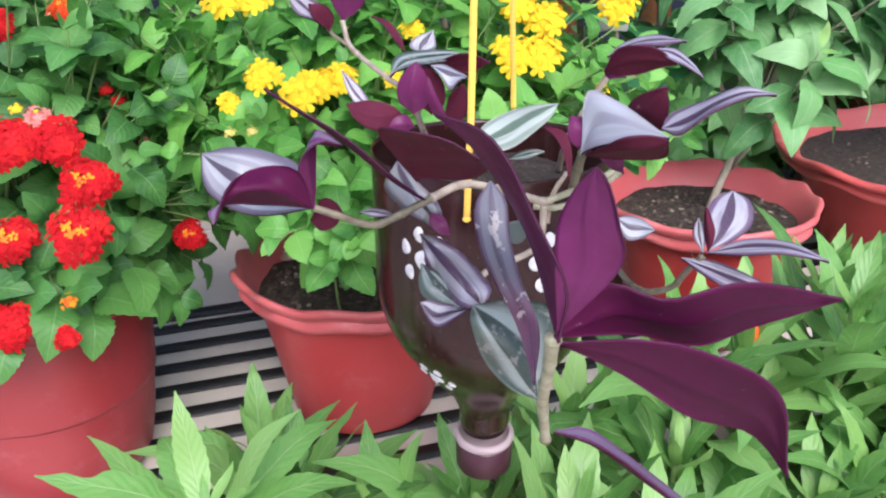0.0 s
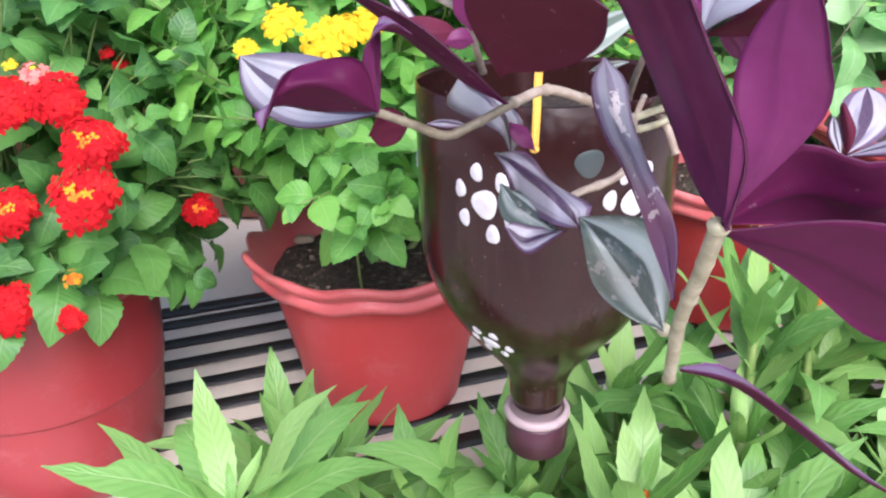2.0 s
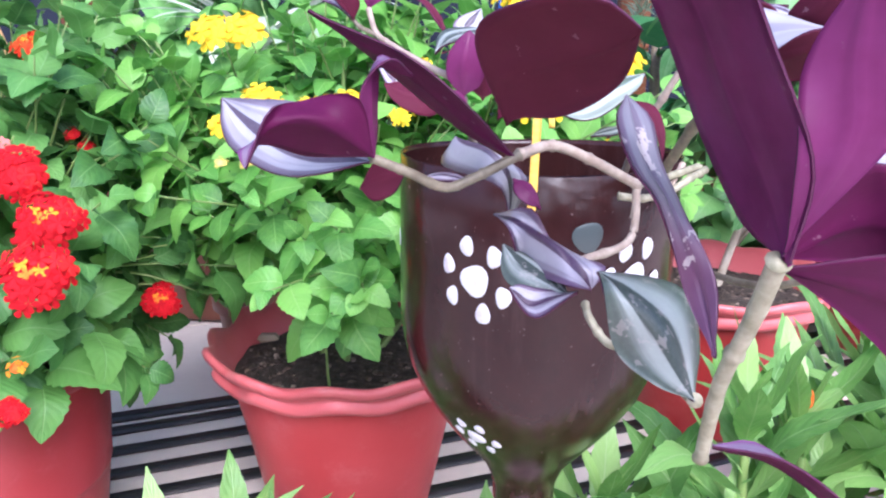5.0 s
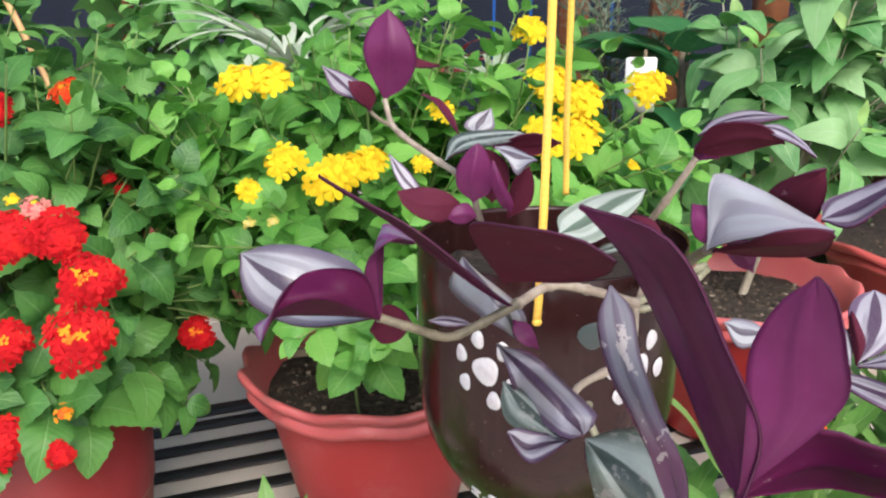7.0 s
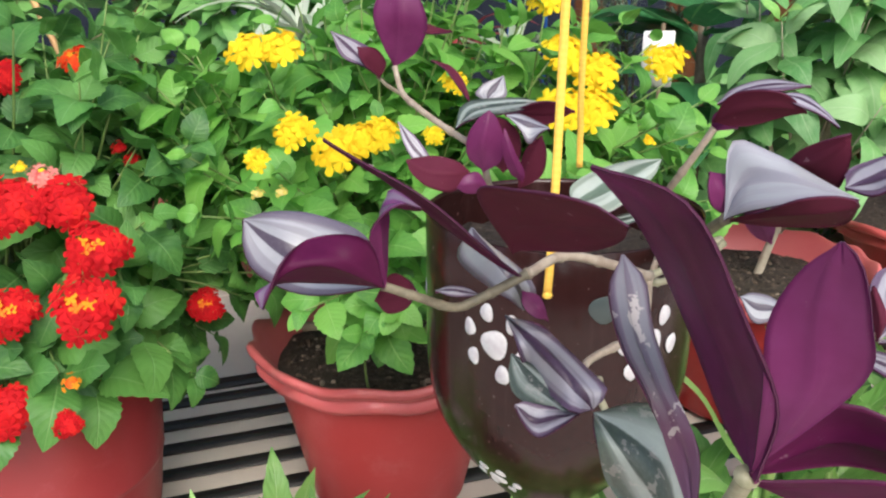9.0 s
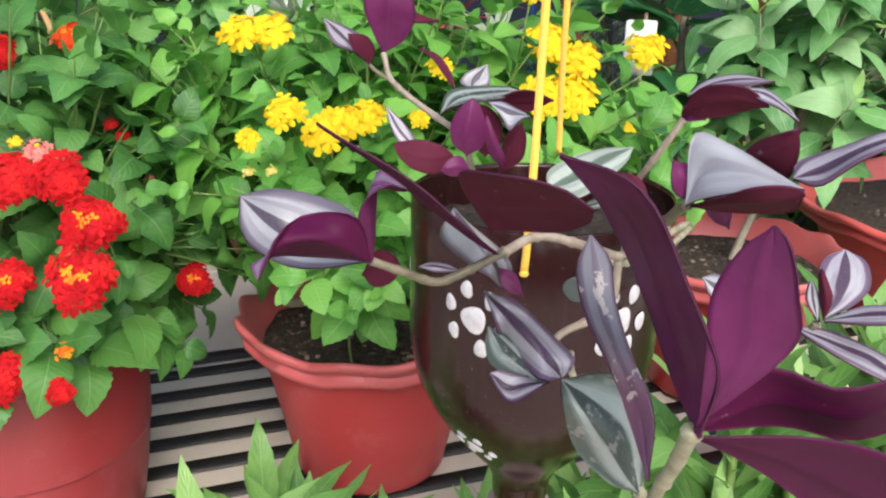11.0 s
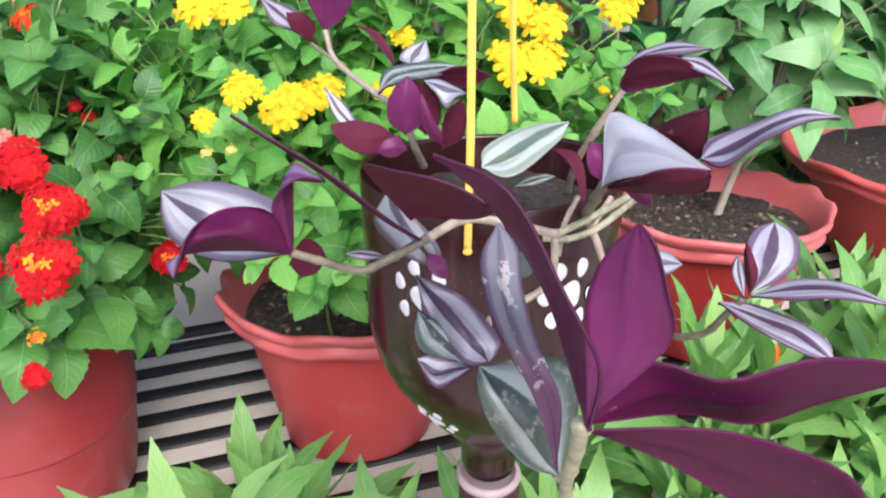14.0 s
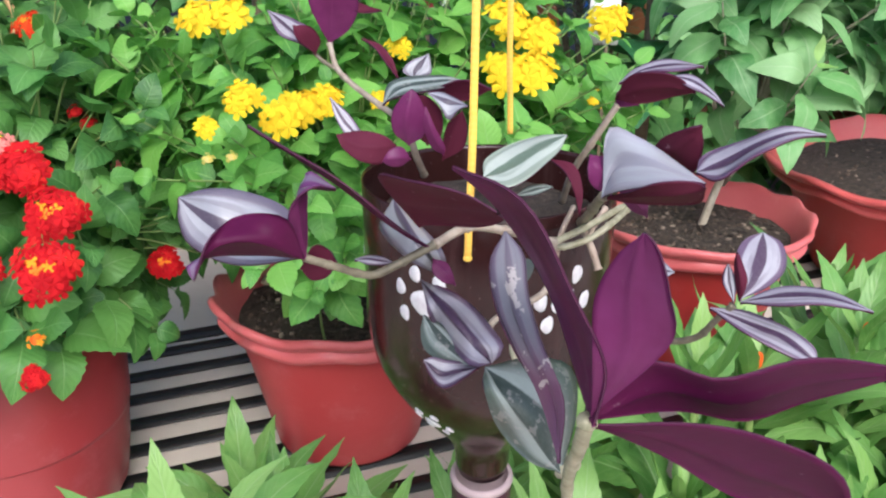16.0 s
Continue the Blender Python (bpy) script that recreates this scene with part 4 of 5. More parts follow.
spider_leaf("green", (-0.0128, -0.0260, 0.7711), [(-0.0254, -0.0300, 0.7711), (-0.0355, -0.0320, 0.7695)], (-0.0421, -0.0340, 0.7636), [(-0.0210, -0.0360, 0.7695), (-0.0323, -0.0380, 0.7687), (-0.0393, -0.0360, 0.7662)], [(-0.0204, -0.0220, 0.7723), (-0.0321, -0.0240, 0.7723), (-0.0400, -0.0280, 0.7701)])
spider_leaf("maroon", (-0.0251, -0.0300, 0.7677), [(-0.0159, -0.0320, 0.7690), (-0.0085, -0.0340, 0.7696)], (-0.0014, -0.0340, 0.7696), [(-0.0170, -0.0300, 0.7652), (-0.0096, -0.0310, 0.7649)], [(-0.0157, -0.0360, 0.7728), (-0.0085, -0.0370, 0.7730)])
spider_leaf("purple", (-0.0323, -0.0400, 0.7501), [(-0.0329, -0.0440, 0.7590), (-0.0318, -0.0440, 0.7659)], (-0.0308, -0.0420, 0.7712), [(-0.0266, -0.0420, 0.7543), (-0.0259, -0.0420, 0.7617), (-0.0282, -0.0420, 0.7683)], [(-0.0378, -0.0420, 0.7554), (-0.0379, -0.0420, 0.7627), (-0.0343, -0.0420, 0.7683)])
spider_leaf("maroon", (-0.0254, -0.0340, 0.7483), [(-0.0255, -0.0360, 0.7570), (-0.0270, -0.0360, 0.7634)], (-0.0294, -0.0360, 0.7684), [(-0.0201, -0.0360, 0.7526), (-0.0201, -0.0370, 0.7615), (-0.0244, -0.0370, 0.7668)], [(-0.0296, -0.0340, 0.7521), (-0.0306, -0.0340, 0.7597)])
spider_leaf("maroon", (-0.0197, -0.0300, 0.7409), [(-0.0169, -0.0320, 0.7493), (-0.0146, -0.0320, 0.7559)], (-0.0122, -0.0320, 0.7607), [(-0.0117, -0.0320, 0.7464), (-0.0103, -0.0330, 0.7546)], [(-0.0195, -0.0310, 0.7479), (-0.0176, -0.0310, 0.7557)])
spider_leaf("silver", (-0.0250, -0.0400, 0.7693), [(-0.0208, -0.0420, 0.7679), (-0.0157, -0.0430, 0.7665)], (-0.0106, -0.0440, 0.7656), [(-0.0199, -0.0380, 0.7693), (-0.0147, -0.0400, 0.7674)], [(-0.0204, -0.0440, 0.7651), (-0.0176, -0.0450, 0.7603), (-0.0139, -0.0460, 0.7647)])
spider_leaf("purple", (-0.0195, -0.0460, 0.7483), [(-0.0217, -0.0500, 0.7543), (-0.0240, -0.0500, 0.7600)], (-0.0259, -0.0480, 0.7664), [(-0.0190, -0.0470, 0.7512), (-0.0222, -0.0490, 0.7580)], [(-0.0235, -0.0480, 0.7515), (-0.0263, -0.0490, 0.7589)])
spider_leaf("maroon", (-0.0373, -0.0380, 0.7491), [(-0.0443, -0.0420, 0.7498), (-0.0516, -0.0420, 0.7503)], (-0.0590, -0.0400, 0.7536), [(-0.0414, -0.0380, 0.7526), (-0.0487, -0.0380, 0.7545), (-0.0551, -0.0380, 0.7539)], [(-0.0425, -0.0420, 0.7433), (-0.0507, -0.0440, 0.7450), (-0.0569, -0.0420, 0.7494)])
spider_leaf("violet", (-0.0524, -0.0300, 0.7509), [(-0.0560, -0.0280, 0.7539), (-0.0594, -0.0260, 0.7583)], (-0.0628, -0.0240, 0.7639), [(-0.0568, -0.0300, 0.7509), (-0.0611, -0.0270, 0.7576)], [(-0.0511, -0.0280, 0.7517), (-0.0565, -0.0250, 0.7585)])
spider_leaf("purple", (-0.0317, -0.0500, 0.7476), [(-0.0347, -0.0530, 0.7492), (-0.0379, -0.0540, 0.7491)], (-0.0412, -0.0540, 0.7480), [(-0.0347, -0.0510, 0.7524), (-0.0387, -0.0530, 0.7517)], [(-0.0349, -0.0520, 0.7457), (-0.0385, -0.0530, 0.7460)])
spider_leaf("variegated", (-0.0058, -0.0720, 0.7480), [(0.0029, -0.0660, 0.7505), (0.0128, -0.0620, 0.7550)], (0.0237, -0.0580, 0.7587), [(-0.0048, -0.0620, 0.7510), (0.0044, -0.0540, 0.7548), (0.0155, -0.0520, 0.7569)], [(0.0015, -0.0780, 0.7466), (0.0102, -0.0740, 0.7487), (0.0205, -0.0640, 0.7547)])
spider_leaf("green", (0.0185, -0.0680, 0.7430), [(0.0136, -0.0690, 0.7429), (0.0096, -0.0700, 0.7421)], (0.0051, -0.0710, 0.7408), [(0.0129, -0.0710, 0.7412), (0.0089, -0.0720, 0.7411)], [(0.0153, -0.0650, 0.7432), (0.0098, -0.0670, 0.7429)])
spider_leaf("maroon", (0.0279, -0.0700, 0.7329), [(0.0270, -0.0680, 0.7411), (0.0243, -0.0640, 0.7480)], (0.0175, -0.0600, 0.7503), [(0.0287, -0.0670, 0.7418), (0.0260, -0.0620, 0.7488)], [(0.0258, -0.0680, 0.7411), (0.0225, -0.0660, 0.7476)])
spider_leaf("violet", (0.0663, -0.1260, 0.7290), [(0.0705, -0.1220, 0.7328), (0.0747, -0.1160, 0.7370)], (0.0772, -0.1080, 0.7425), [(0.0677, -0.1220, 0.7329), (0.0671, -0.1160, 0.7383), (0.0715, -0.1100, 0.7413)], [(0.0752, -0.1220, 0.7306), (0.0819, -0.1170, 0.7342), (0.0824, -0.1110, 0.7398)])
spider_leaf("violet", (0.0664, -0.1260, 0.7282), [(0.0768, -0.1300, 0.7324), (0.0883, -0.1330, 0.7331)], (0.1001, -0.1360, 0.7302), [(0.0789, -0.1240, 0.7325), (0.0903, -0.1280, 0.7331)], [(0.0748, -0.1340, 0.7310), (0.0860, -0.1370, 0.7327)])
spider_leaf("violet", (0.0587, -0.1240, 0.7254), [(0.0684, -0.1300, 0.7232), (0.0779, -0.1340, 0.7207)], (0.0864, -0.1380, 0.7147), [(0.0701, -0.1240, 0.7241), (0.0808, -0.1280, 0.7211), (0.0865, -0.1340, 0.7178)], [(0.0647, -0.1340, 0.7235), (0.0727, -0.1380, 0.7196), (0.0802, -0.1400, 0.7169)])
spider_leaf("maroon", (0.0646, -0.1260, 0.7282), [(0.0637, -0.1240, 0.7320), (0.0634, -0.1220, 0.7350)], (0.0636, -0.1200, 0.7376), [(0.0616, -0.1240, 0.7329), (0.0620, -0.1220, 0.7358)], [(0.0655, -0.1240, 0.7324), (0.0648, -0.1220, 0.7358)])
spider_leaf("maroon", (0.0666, -0.1250, 0.7285), [(0.0660, -0.1260, 0.7339), (0.0655, -0.1240, 0.7378)], (0.0658, -0.1200, 0.7410), [(0.0677, -0.1250, 0.7343), (0.0671, -0.1230, 0.7373)], [(0.0653, -0.1240, 0.7338), (0.0654, -0.1210, 0.7378)])
spider_leaf("maroon", (-0.0507, -0.1180, 0.7379), [(-0.0540, -0.1160, 0.7363), (-0.0577, -0.1140, 0.7350)], (-0.0625, -0.1120, 0.7327), [(-0.0532, -0.1140, 0.7396), (-0.0583, -0.1110, 0.7398)], [(-0.0538, -0.1160, 0.7319), (-0.0590, -0.1140, 0.7298)])
spider_leaf("violet", (-0.0343, -0.1120, 0.7345), [(-0.0382, -0.1140, 0.7361), (-0.0419, -0.1140, 0.7368)], (-0.0462, -0.1120, 0.7356), [(-0.0381, -0.1150, 0.7351), (-0.0424, -0.1150, 0.7354)], [(-0.0380, -0.1120, 0.7367), (-0.0427, -0.1110, 0.7366)])
spider_leaf("silver", (0.0436, -0.0880, 0.7242), [(0.0483, -0.0890, 0.7219), (0.0531, -0.0890, 0.7211)], (0.0579, -0.0880, 0.7198), [(0.0477, -0.0860, 0.7247), (0.0539, -0.0860, 0.7233)], [(0.0471, -0.0920, 0.7177), (0.0529, -0.0910, 0.7179)])
spider_leaf("purple", (-0.0228, -0.1100, 0.7347), [(-0.0205, -0.1120, 0.7325), (-0.0188, -0.1130, 0.7311)], (-0.0160, -0.1130, 0.7277), [(-0.0228, -0.1130, 0.7319), (-0.0197, -0.1140, 0.7289)], [(-0.0188, -0.1100, 0.7335), (-0.0170, -0.1120, 0.7314)])


def spider_stem(r0, r1, knots, material, *points):
    bm = bmesh.new()
    tube(bm, bezier([Vector(p) - OFF for p in points], 14), r0, r1, 10, knots, 0.012)
    part("stem", bm, material, spiderwort)


spider_stem(0.0012, 0.0013, 5, M_spider_stem, (-0.0587, -0.1270, 0.7431), (-0.0500, -0.1250, 0.7392), (-0.0410, -0.1210, 0.7347), (-0.0336, -0.1190, 0.7368), (-0.0219, -0.1160, 0.7422))
spider_stem(0.0014, 0.0015, 3, M_spider_stem_pink, (-0.0219, -0.1160, 0.7422), (-0.0119, -0.1040, 0.7427), (0.0001, -0.0940, 0.7375), (0.0180, -0.0800, 0.7274))
spider_stem(0.0013, 0.0011, 2, M_spider_stem_pink, (0.0180, -0.0800, 0.7274), (0.0157, -0.0840, 0.7113), (-0.0037, -0.1060, 0.7109), (-0.0048, -0.1300, 0.7140))
spider_stem(0.0012, 0.0014, 3, M_spider_stem_big, (0.0180, -0.0800, 0.7274), (0.0296, -0.0680, 0.7273), (0.0476, -0.0450, 0.7264), (0.0536, -0.0300, 0.7216))
spider_stem(0.0018, 0.0015, 4, M_spider_stem_big, (0.0101, -0.1990, 0.7384), (0.0105, -0.1900, 0.7244), (0.0108, -0.1780, 0.7071), (0.0137, -0.1640, 0.6835))
spider_stem(0.0014, 0.0012, 4, M_spider_stem_big, (0.0116, -0.1632, 0.6968), (0.0165, -0.1350, 0.6878), (0.0186, -0.1180, 0.6854), (0.0143, -0.1050, 0.6852), (0.0094, -0.0920, 0.6813), (0.0052, -0.0840, 0.6861), (0.0064, -0.0700, 0.6860))
spider_stem(0.0011, 0.0014, 4, M_spider_stem_pink, (-0.0667, 0.0120, 0.7781), (-0.0634, 0.0060, 0.7690), (-0.0556, -0.0040, 0.7640), (-0.0445, -0.0140, 0.7583), (-0.0339, -0.0240, 0.7528), (-0.0304, -0.0260, 0.7420), (-0.0273, -0.0160, 0.7300))
spider_stem(0.0008, 0.0009, 1, M_spider_stem, (-0.0734, 0.0110, 0.7746), (-0.0695, 0.0100, 0.7711), (-0.0632, 0.0060, 0.7683))
spider_stem(0.0012, 0.0014, 2, M_spider_stem_pink, (0.0437, -0.0430, 0.7655), (0.0407, -0.0420, 0.7598), (0.0359, -0.0380, 0.7493), (0.0313, -0.0280, 0.7351), (0.0302, -0.0120, 0.7169))
spider_stem(0.0013, 0.0018, 2, M_spider_stem, (0.0244, -0.1270, 0.7612), (0.0258, -0.1120, 0.7538), (0.0284, -0.0840, 0.7388), (0.0325, -0.0500, 0.7226))
spider_stem(0.0010, 0.0012, 3, M_spider_stem, (0.0649, -0.1250, 0.7266), (0.0615, -0.1220, 0.7198), (0.0586, -0.1160, 0.7108), (0.0527, -0.1060, 0.7040), (0.0497, -0.0860, 0.6986), (0.0493, -0.0500, 0.6919))
spider_stem(0.0013, 0.0013, 4, M_dry_stem, (0.0334, -0.0340, 0.7200), (0.0320, -0.0620, 0.7228), (0.0337, -0.0660, 0.7190), (0.0363, -0.0680, 0.7116))
spider_stem(0.0010, 0.0010, 4, M_dry_stem, (0.0304, -0.0400, 0.7246), (0.0241, -0.0620, 0.7262), (0.0220, -0.0660, 0.7223), (0.0208, -0.0670, 0.7139))
spider_stem(0.0012, 0.0012, 4, M_spider_stem_big, (0.0150, -0.0700, 0.7218), (0.0232, -0.0690, 0.7209), (0.0324, -0.0670, 0.7231), (0.0400, -0.0620, 0.7261), (0.0501, -0.0450, 0.7257))
spider_stem(0.0009, 0.0010, 2, M_dry_stem, (0.0320, -0.0660, 0.7218), (0.0352, -0.0600, 0.7253), (0.0407, -0.0500, 0.7282))

# ---------------------------------------------------------------- flowers


def floret(bm, at, out, size, q, petals=5):
    """A small flower: rounded petals about a raised throat."""
    z = Vector(out).normalized()
    x = z.orthogonal().normalized()
    y = z.cross(x)
    a0 = q.uniform(0, 6)
    mid = bm.verts.new(at + z * size * 0.10)
    for k in range(petals):
        t0 = a0 + 2 * math.pi * k / petals
        h = math.pi / petals * 0.95
        tilt = q.uniform(0.0, 0.3)
        rim = []
        for d, r in ((-h, 0.55), (-h * 0.55, 0.95), (0.0, 1.05), (h * 0.55, 0.95), (h, 0.55)):
            t = t0 + d
            rim.append(bm.verts.new(at + (x * math.cos(t) + y * math.sin(t)) * size * r + z * size * (tilt * r - 0.1)))
        for a, b in zip(rim, rim[1:]):
            bm.faces.new((mid, a, b))


def flower_head(parent, at, size, material, seed, count=30, out=(0, -0.6, 0.8), centre=None, label="", petal=(0.34, 0.46)):
    """A domed cluster of florets on a short stalk; the youngest in the middle."""
    q = random.Random(seed)
    z, size = Vector(out).normalized(), size * 0.88
    x = z.orthogonal().normalized()
    y = z.cross(x)
    at = Vector(at) - parent.location
    bm, bc = bmesh.new(), bmesh.new()
    bmesh.ops.create_icosphere(bm, subdivisions=2, radius=size * 0.72)
    for v in bm.verts:
        d = v.co.copy()
        v.co = at + d - z * d.dot(z) * 0.42 - z * size * 0.30
    lobes = q.uniform(0, 6)
    for i in range(count):
        f = (i + 0.5) / count
        polar, t = math.acos(1 - f * 0.98), i * 2.39996
        d = z * math.cos(polar) + (x * math.cos(t) + y * math.sin(t)) * math.sin(polar)
        reach = 1.0 + 0.16 * math.sin(3 * t + lobes) * math.sin(polar) + q.uniform(-0.08, 0.08)
        p = at + (d - z * d.dot(z) * 0.45) * size * reach - z * size * 0.25
        d = (d + z * 0.45 + Vector((q.uniform(-1, 1), q.uniform(-1, 1), q.uniform(-1, 1))) * 0.22).normalized()
        young = centre is not None and f < 0.09
        floret(bc if young else bm, p, d, size * (0.24 if young else q.uniform(*petal)), q)
    ob = part("flower_head", bm, material, parent, label, smooth=False)
    if centre is not None:
        part("flower_centre", bc, centre, ob, smooth=False)
    else:
        bc.free()
    return ob


# ---------------------------------------------------------------- bushes
OPEN_SIDE = Vector((0.20, -0.60, 0.24)).normalized()


def hides(p, heads):
    """Whether a leaf at p would cover one of the flower heads from the open side."""
    for h, r in heads:
        d = p - Vector(h)
        along = min(max(d.dot(OPEN_SIDE), 0.0), 0.11)
        if along > 0.004 and (d - OPEN_SIDE * along).length < r + 0.007:
            return True
    return False


def bush(name, foot, crown, radii, branches, nodes, blades, rest, stem, label, group, seed, size, limit=280, up=0.35, spread=1.0, low=-0.35, trunks=4, thick=0.003, fork=0.6, heads=(), young=(), reach=9.0):
    """A leafy potted plant: a few trunks fork into branches that fill an uneven crown, with opposite leaves."""
    q = random.Random(seed)
    plant = thing(name, foot, label, "plant", group)
    foot, crown = Vector(foot), Vector(crown)
    placed, roots = [], []
    for k in range(trunks):
        t = 2 * math.pi * k / trunks + q.uniform(-0.4, 0.4)
        top = foot.lerp(crown, fork) + Vector((math.cos(t) * radii[0], math.sin(t) * radii[1], 0)) * 0.28 * (trunks > 1)
        line = bezier([foot + Vector((math.cos(t), math.sin(t), 0)) * 0.010 * (trunks > 1), foot.lerp(top, 0.5) + Vector((q.uniform(-1, 1), q.uniform(-1, 1), 0)) * 0.008, top], 5)
        bm = bmesh.new()
        tube(bm, [p - foot for p in line], thick, thick * 0.7, 7, 3)
        part("trunk", bm, stem, plant)
        roots.append(top)
    wood = bmesh.new()
    for b in range(branches):
        for _ in range(50):
            d = Vector((q.gauss(0, 1), q.gauss(0, 1), q.gauss(0, 1))).normalized()
            if d.z > low and not (d.y > 0.5 and q.random() < 0.6):
                break
        k = q.uniform(0.62, 1.08) * (1 + 0.12 * math.sin(5 * d.x + 3 * d.z + seed))
        end = crown + Vector(d[i] * radii[i] * k for i in range(3))
        if end.x > reach and end.z < crown.z or hides(end, heads):
            continue
        root = min(roots, key=lambda r: (r - end).length)
        root = foot.lerp(root, q.uniform(0.4, 1.0))
        line = bezier([root, root.lerp(end, 0.5) + Vector((q.uniform(-1, 1), q.uniform(-1, 1), 1.0)) * 0.014, end], 6)
        tube(wood, [p - foot for p in line], thick * 0.42, 0.0005, 5)
        spin0 = q.uniform(0, 6.28)
        for j in range(nodes):
            f = 1.0 - j / nodes * 0.75
            i = min(int(f * (len(line) - 1)), len(line) - 2)
            p = line[i].lerp(line[i + 1], f * (len(line) - 1) - i)
            axis = (line[i + 1] - line[i]).normalized()
            x = axis.orthogonal().normalized()
            y = axis.cross(x)
            t = spin0 + j * math.pi / 2 + q.uniform(-0.3, 0.3)
            for s in (0, math.pi):
                out = x * math.cos(t + s) + y * math.sin(t + s)
                ahead = out * spread + axis * (0.55 if j else 1.3) + Vector((0, 0, up * q.uniform(-1.2, 0.6)))
                ahead = (ahead.normalized() + d * 0.35).normalized()
                upv = (Vector((0, 0, 1)) + d * 0.8 + axis * 0.4 + Vector((q.uniform(-1, 1), q.uniform(-1, 1), q.uniform(-1, 1))) * 0.35).normalized()
                sz = size * q.uniform(0.7, 1.15) * (0.62 if j == 0 else 1.0)
                tip = p + ahead * 0.02
                if hides(tip, heads) or hides(p + ahead * 0.035, heads):
                    continue
                placed.append((q.choice(young if young and j == 0 else blades), aim(p - foot, ahead, upv, sz, q.uniform(-0.35, 0.35))))
    part("twigwork", wood, stem, plant)["kind"] = "stuff"
    near = Vector((-0.02, -0.6, 0.95)) - foot
    placed.sort(key=lambda m: (m[1].translation - near).length)
    for me, m in placed[:limit]:
        shared("leaf", me, plant, m)
    if placed[limit:]:
        join_copies("inner_foliage", placed[limit:], rest, plant)
    return plant


deep_blades = [blade("lantana_leaf", M_deep, 0.040, 0.0260 + 0.0015 * k, 25 + k, 0.10 + 0.06 * k, 0.10 + 0.15 * k, 0.055, 15, 0.38, 0.2 * (k - 1), 0.14, (0.52, 0.74)) for k in range(4)]
lantana_blades = [blade("lantana_leaf", M_lantana, 0.040, 0.0250 + 0.0015 * k, 20 + k, 0.10 + 0.06 * k, 0.10 + 0.15 * k, 0.055, 15, 0.38, 0.2 * (k - 1), 0.14, (0.52, 0.74)) for k in range(4)]
basil_blades = [blade("basil_leaf", M_basil, 0.062, 0.032 + 0.002 * k, 40 + k, 0.10, 0.30 + 0.20 * k, 0.02, 16, 0.42, 0.25 * (k - 1), 0.12, (0.62, 0.72)) for k in range(3)]
young_basil = [blade("basil_leaf", M_basil_young, 0.056, 0.021 + 0.002 * k, 45 + k, 0.22, 0.15 * k, 0.02, 14, 0.42, 0.2 * (k - 1), 0.10, (0.66, 0.80)) for k in range(3)]
balsam_blades = [blade("balsam_leaf", M_balsam, 0.090, 0.0200 + 0.0018 * k, 60 + k, 0.20, 0.0 + 0.09 * k, 0.045, 21, 0.46, 0.15 * (k - 1), 0.06, (0.9, 1.0), chewed=k == 2) for k in range(4)]

young_blades = [blade("balsam_leaf", M_young, 0.090, 0.0180 + 0.0018 * k, 70 + k, 0.30, 0.05 * k, 0.045, 15, 0.50, 0.15 * (k - 1), 0.06) for k in range(3)]

# the red-flowered bush
RED = [((-0.267, 0.075, 0.702), 0.0165), ((-0.243, 0.08, 0.702), 0.016), ((-0.224, 0.066, 0.682), 0.0165), ((-0.218, 0.035, 0.664), 0.0175), ((-0.279, 0.075, 0.643), 0.0155), ((-0.283, 0.06, 0.593), 0.016), ((-0.301, 0.15, 0.755), 0.011), ((-0.25, 0.06, 0.585), 0.008)]
SMALL_RED = [((-0.208, 0.177, 0.605), 0.020), ((-0.253, 0.180, 0.707), 0.006), ((-0.246, 0.180, 0.700), 0.006), ((-0.247, 0.066, 0.607), 0.006), ((-0.279, 0.200, 0.758), 0.010), ((-0.232, 0.180, 0.671), 0.004)]
red_bush = bush("lantana", (-0.330, 0.165, 0.564), (-0.365, 0.205, 0.668), (0.205, 0.140, 0.150), 190, 6, deep_blades, M_deep_rest, M_green_stem, "leafy lantana bush with red and orange flower heads", "lantana bushes", 11, 0.80, limit=300, low=-0.85, heads=RED + SMALL_RED)
drape = random.Random(5)
for k in range(13):
    t = radians(195 + 150 * k / 12 + drape.uniform(-5, 5))
    o = Vector((math.cos(t), math.sin(t), 0))
    line = bezier([o * 0.02 + Vector((0, 0, 0.0)), o * 0.065 + Vector((0, 0, 0.035 + drape.uniform(0, 0.02))), o * (0.098 + drape.uniform(0, 0.012)) + Vector((0, 0, 0.016 + drape.uniform(-0.02, 0.03)))], 5)
    bm = bmesh.new()
    tube(bm, line, 0.0012, 0.0007, 5)
    part("twig", bm, M_green_stem, red_bush)
    for j, i in enumerate((10, 8, 6)):
        for s in (-1, 1):
            ahead = o * 0.8 + o.orthogonal() * s * (0.7 if j else 0.4) + Vector((0, 0, drape.uniform(-0.45, 0.25)))
            at = line[min(i, len(line) - 1)]
            if hides(red_bush.location + at + ahead.normalized() * 0.02, RED + SMALL_RED):
                continue
            shared("leaf", deep_blades[(k + j + s) % 4], red_bush, aim(at, ahead, o * 0.8 + Vector((0, 0, 0.8)), drape.uniform(0.75, 1.05)))
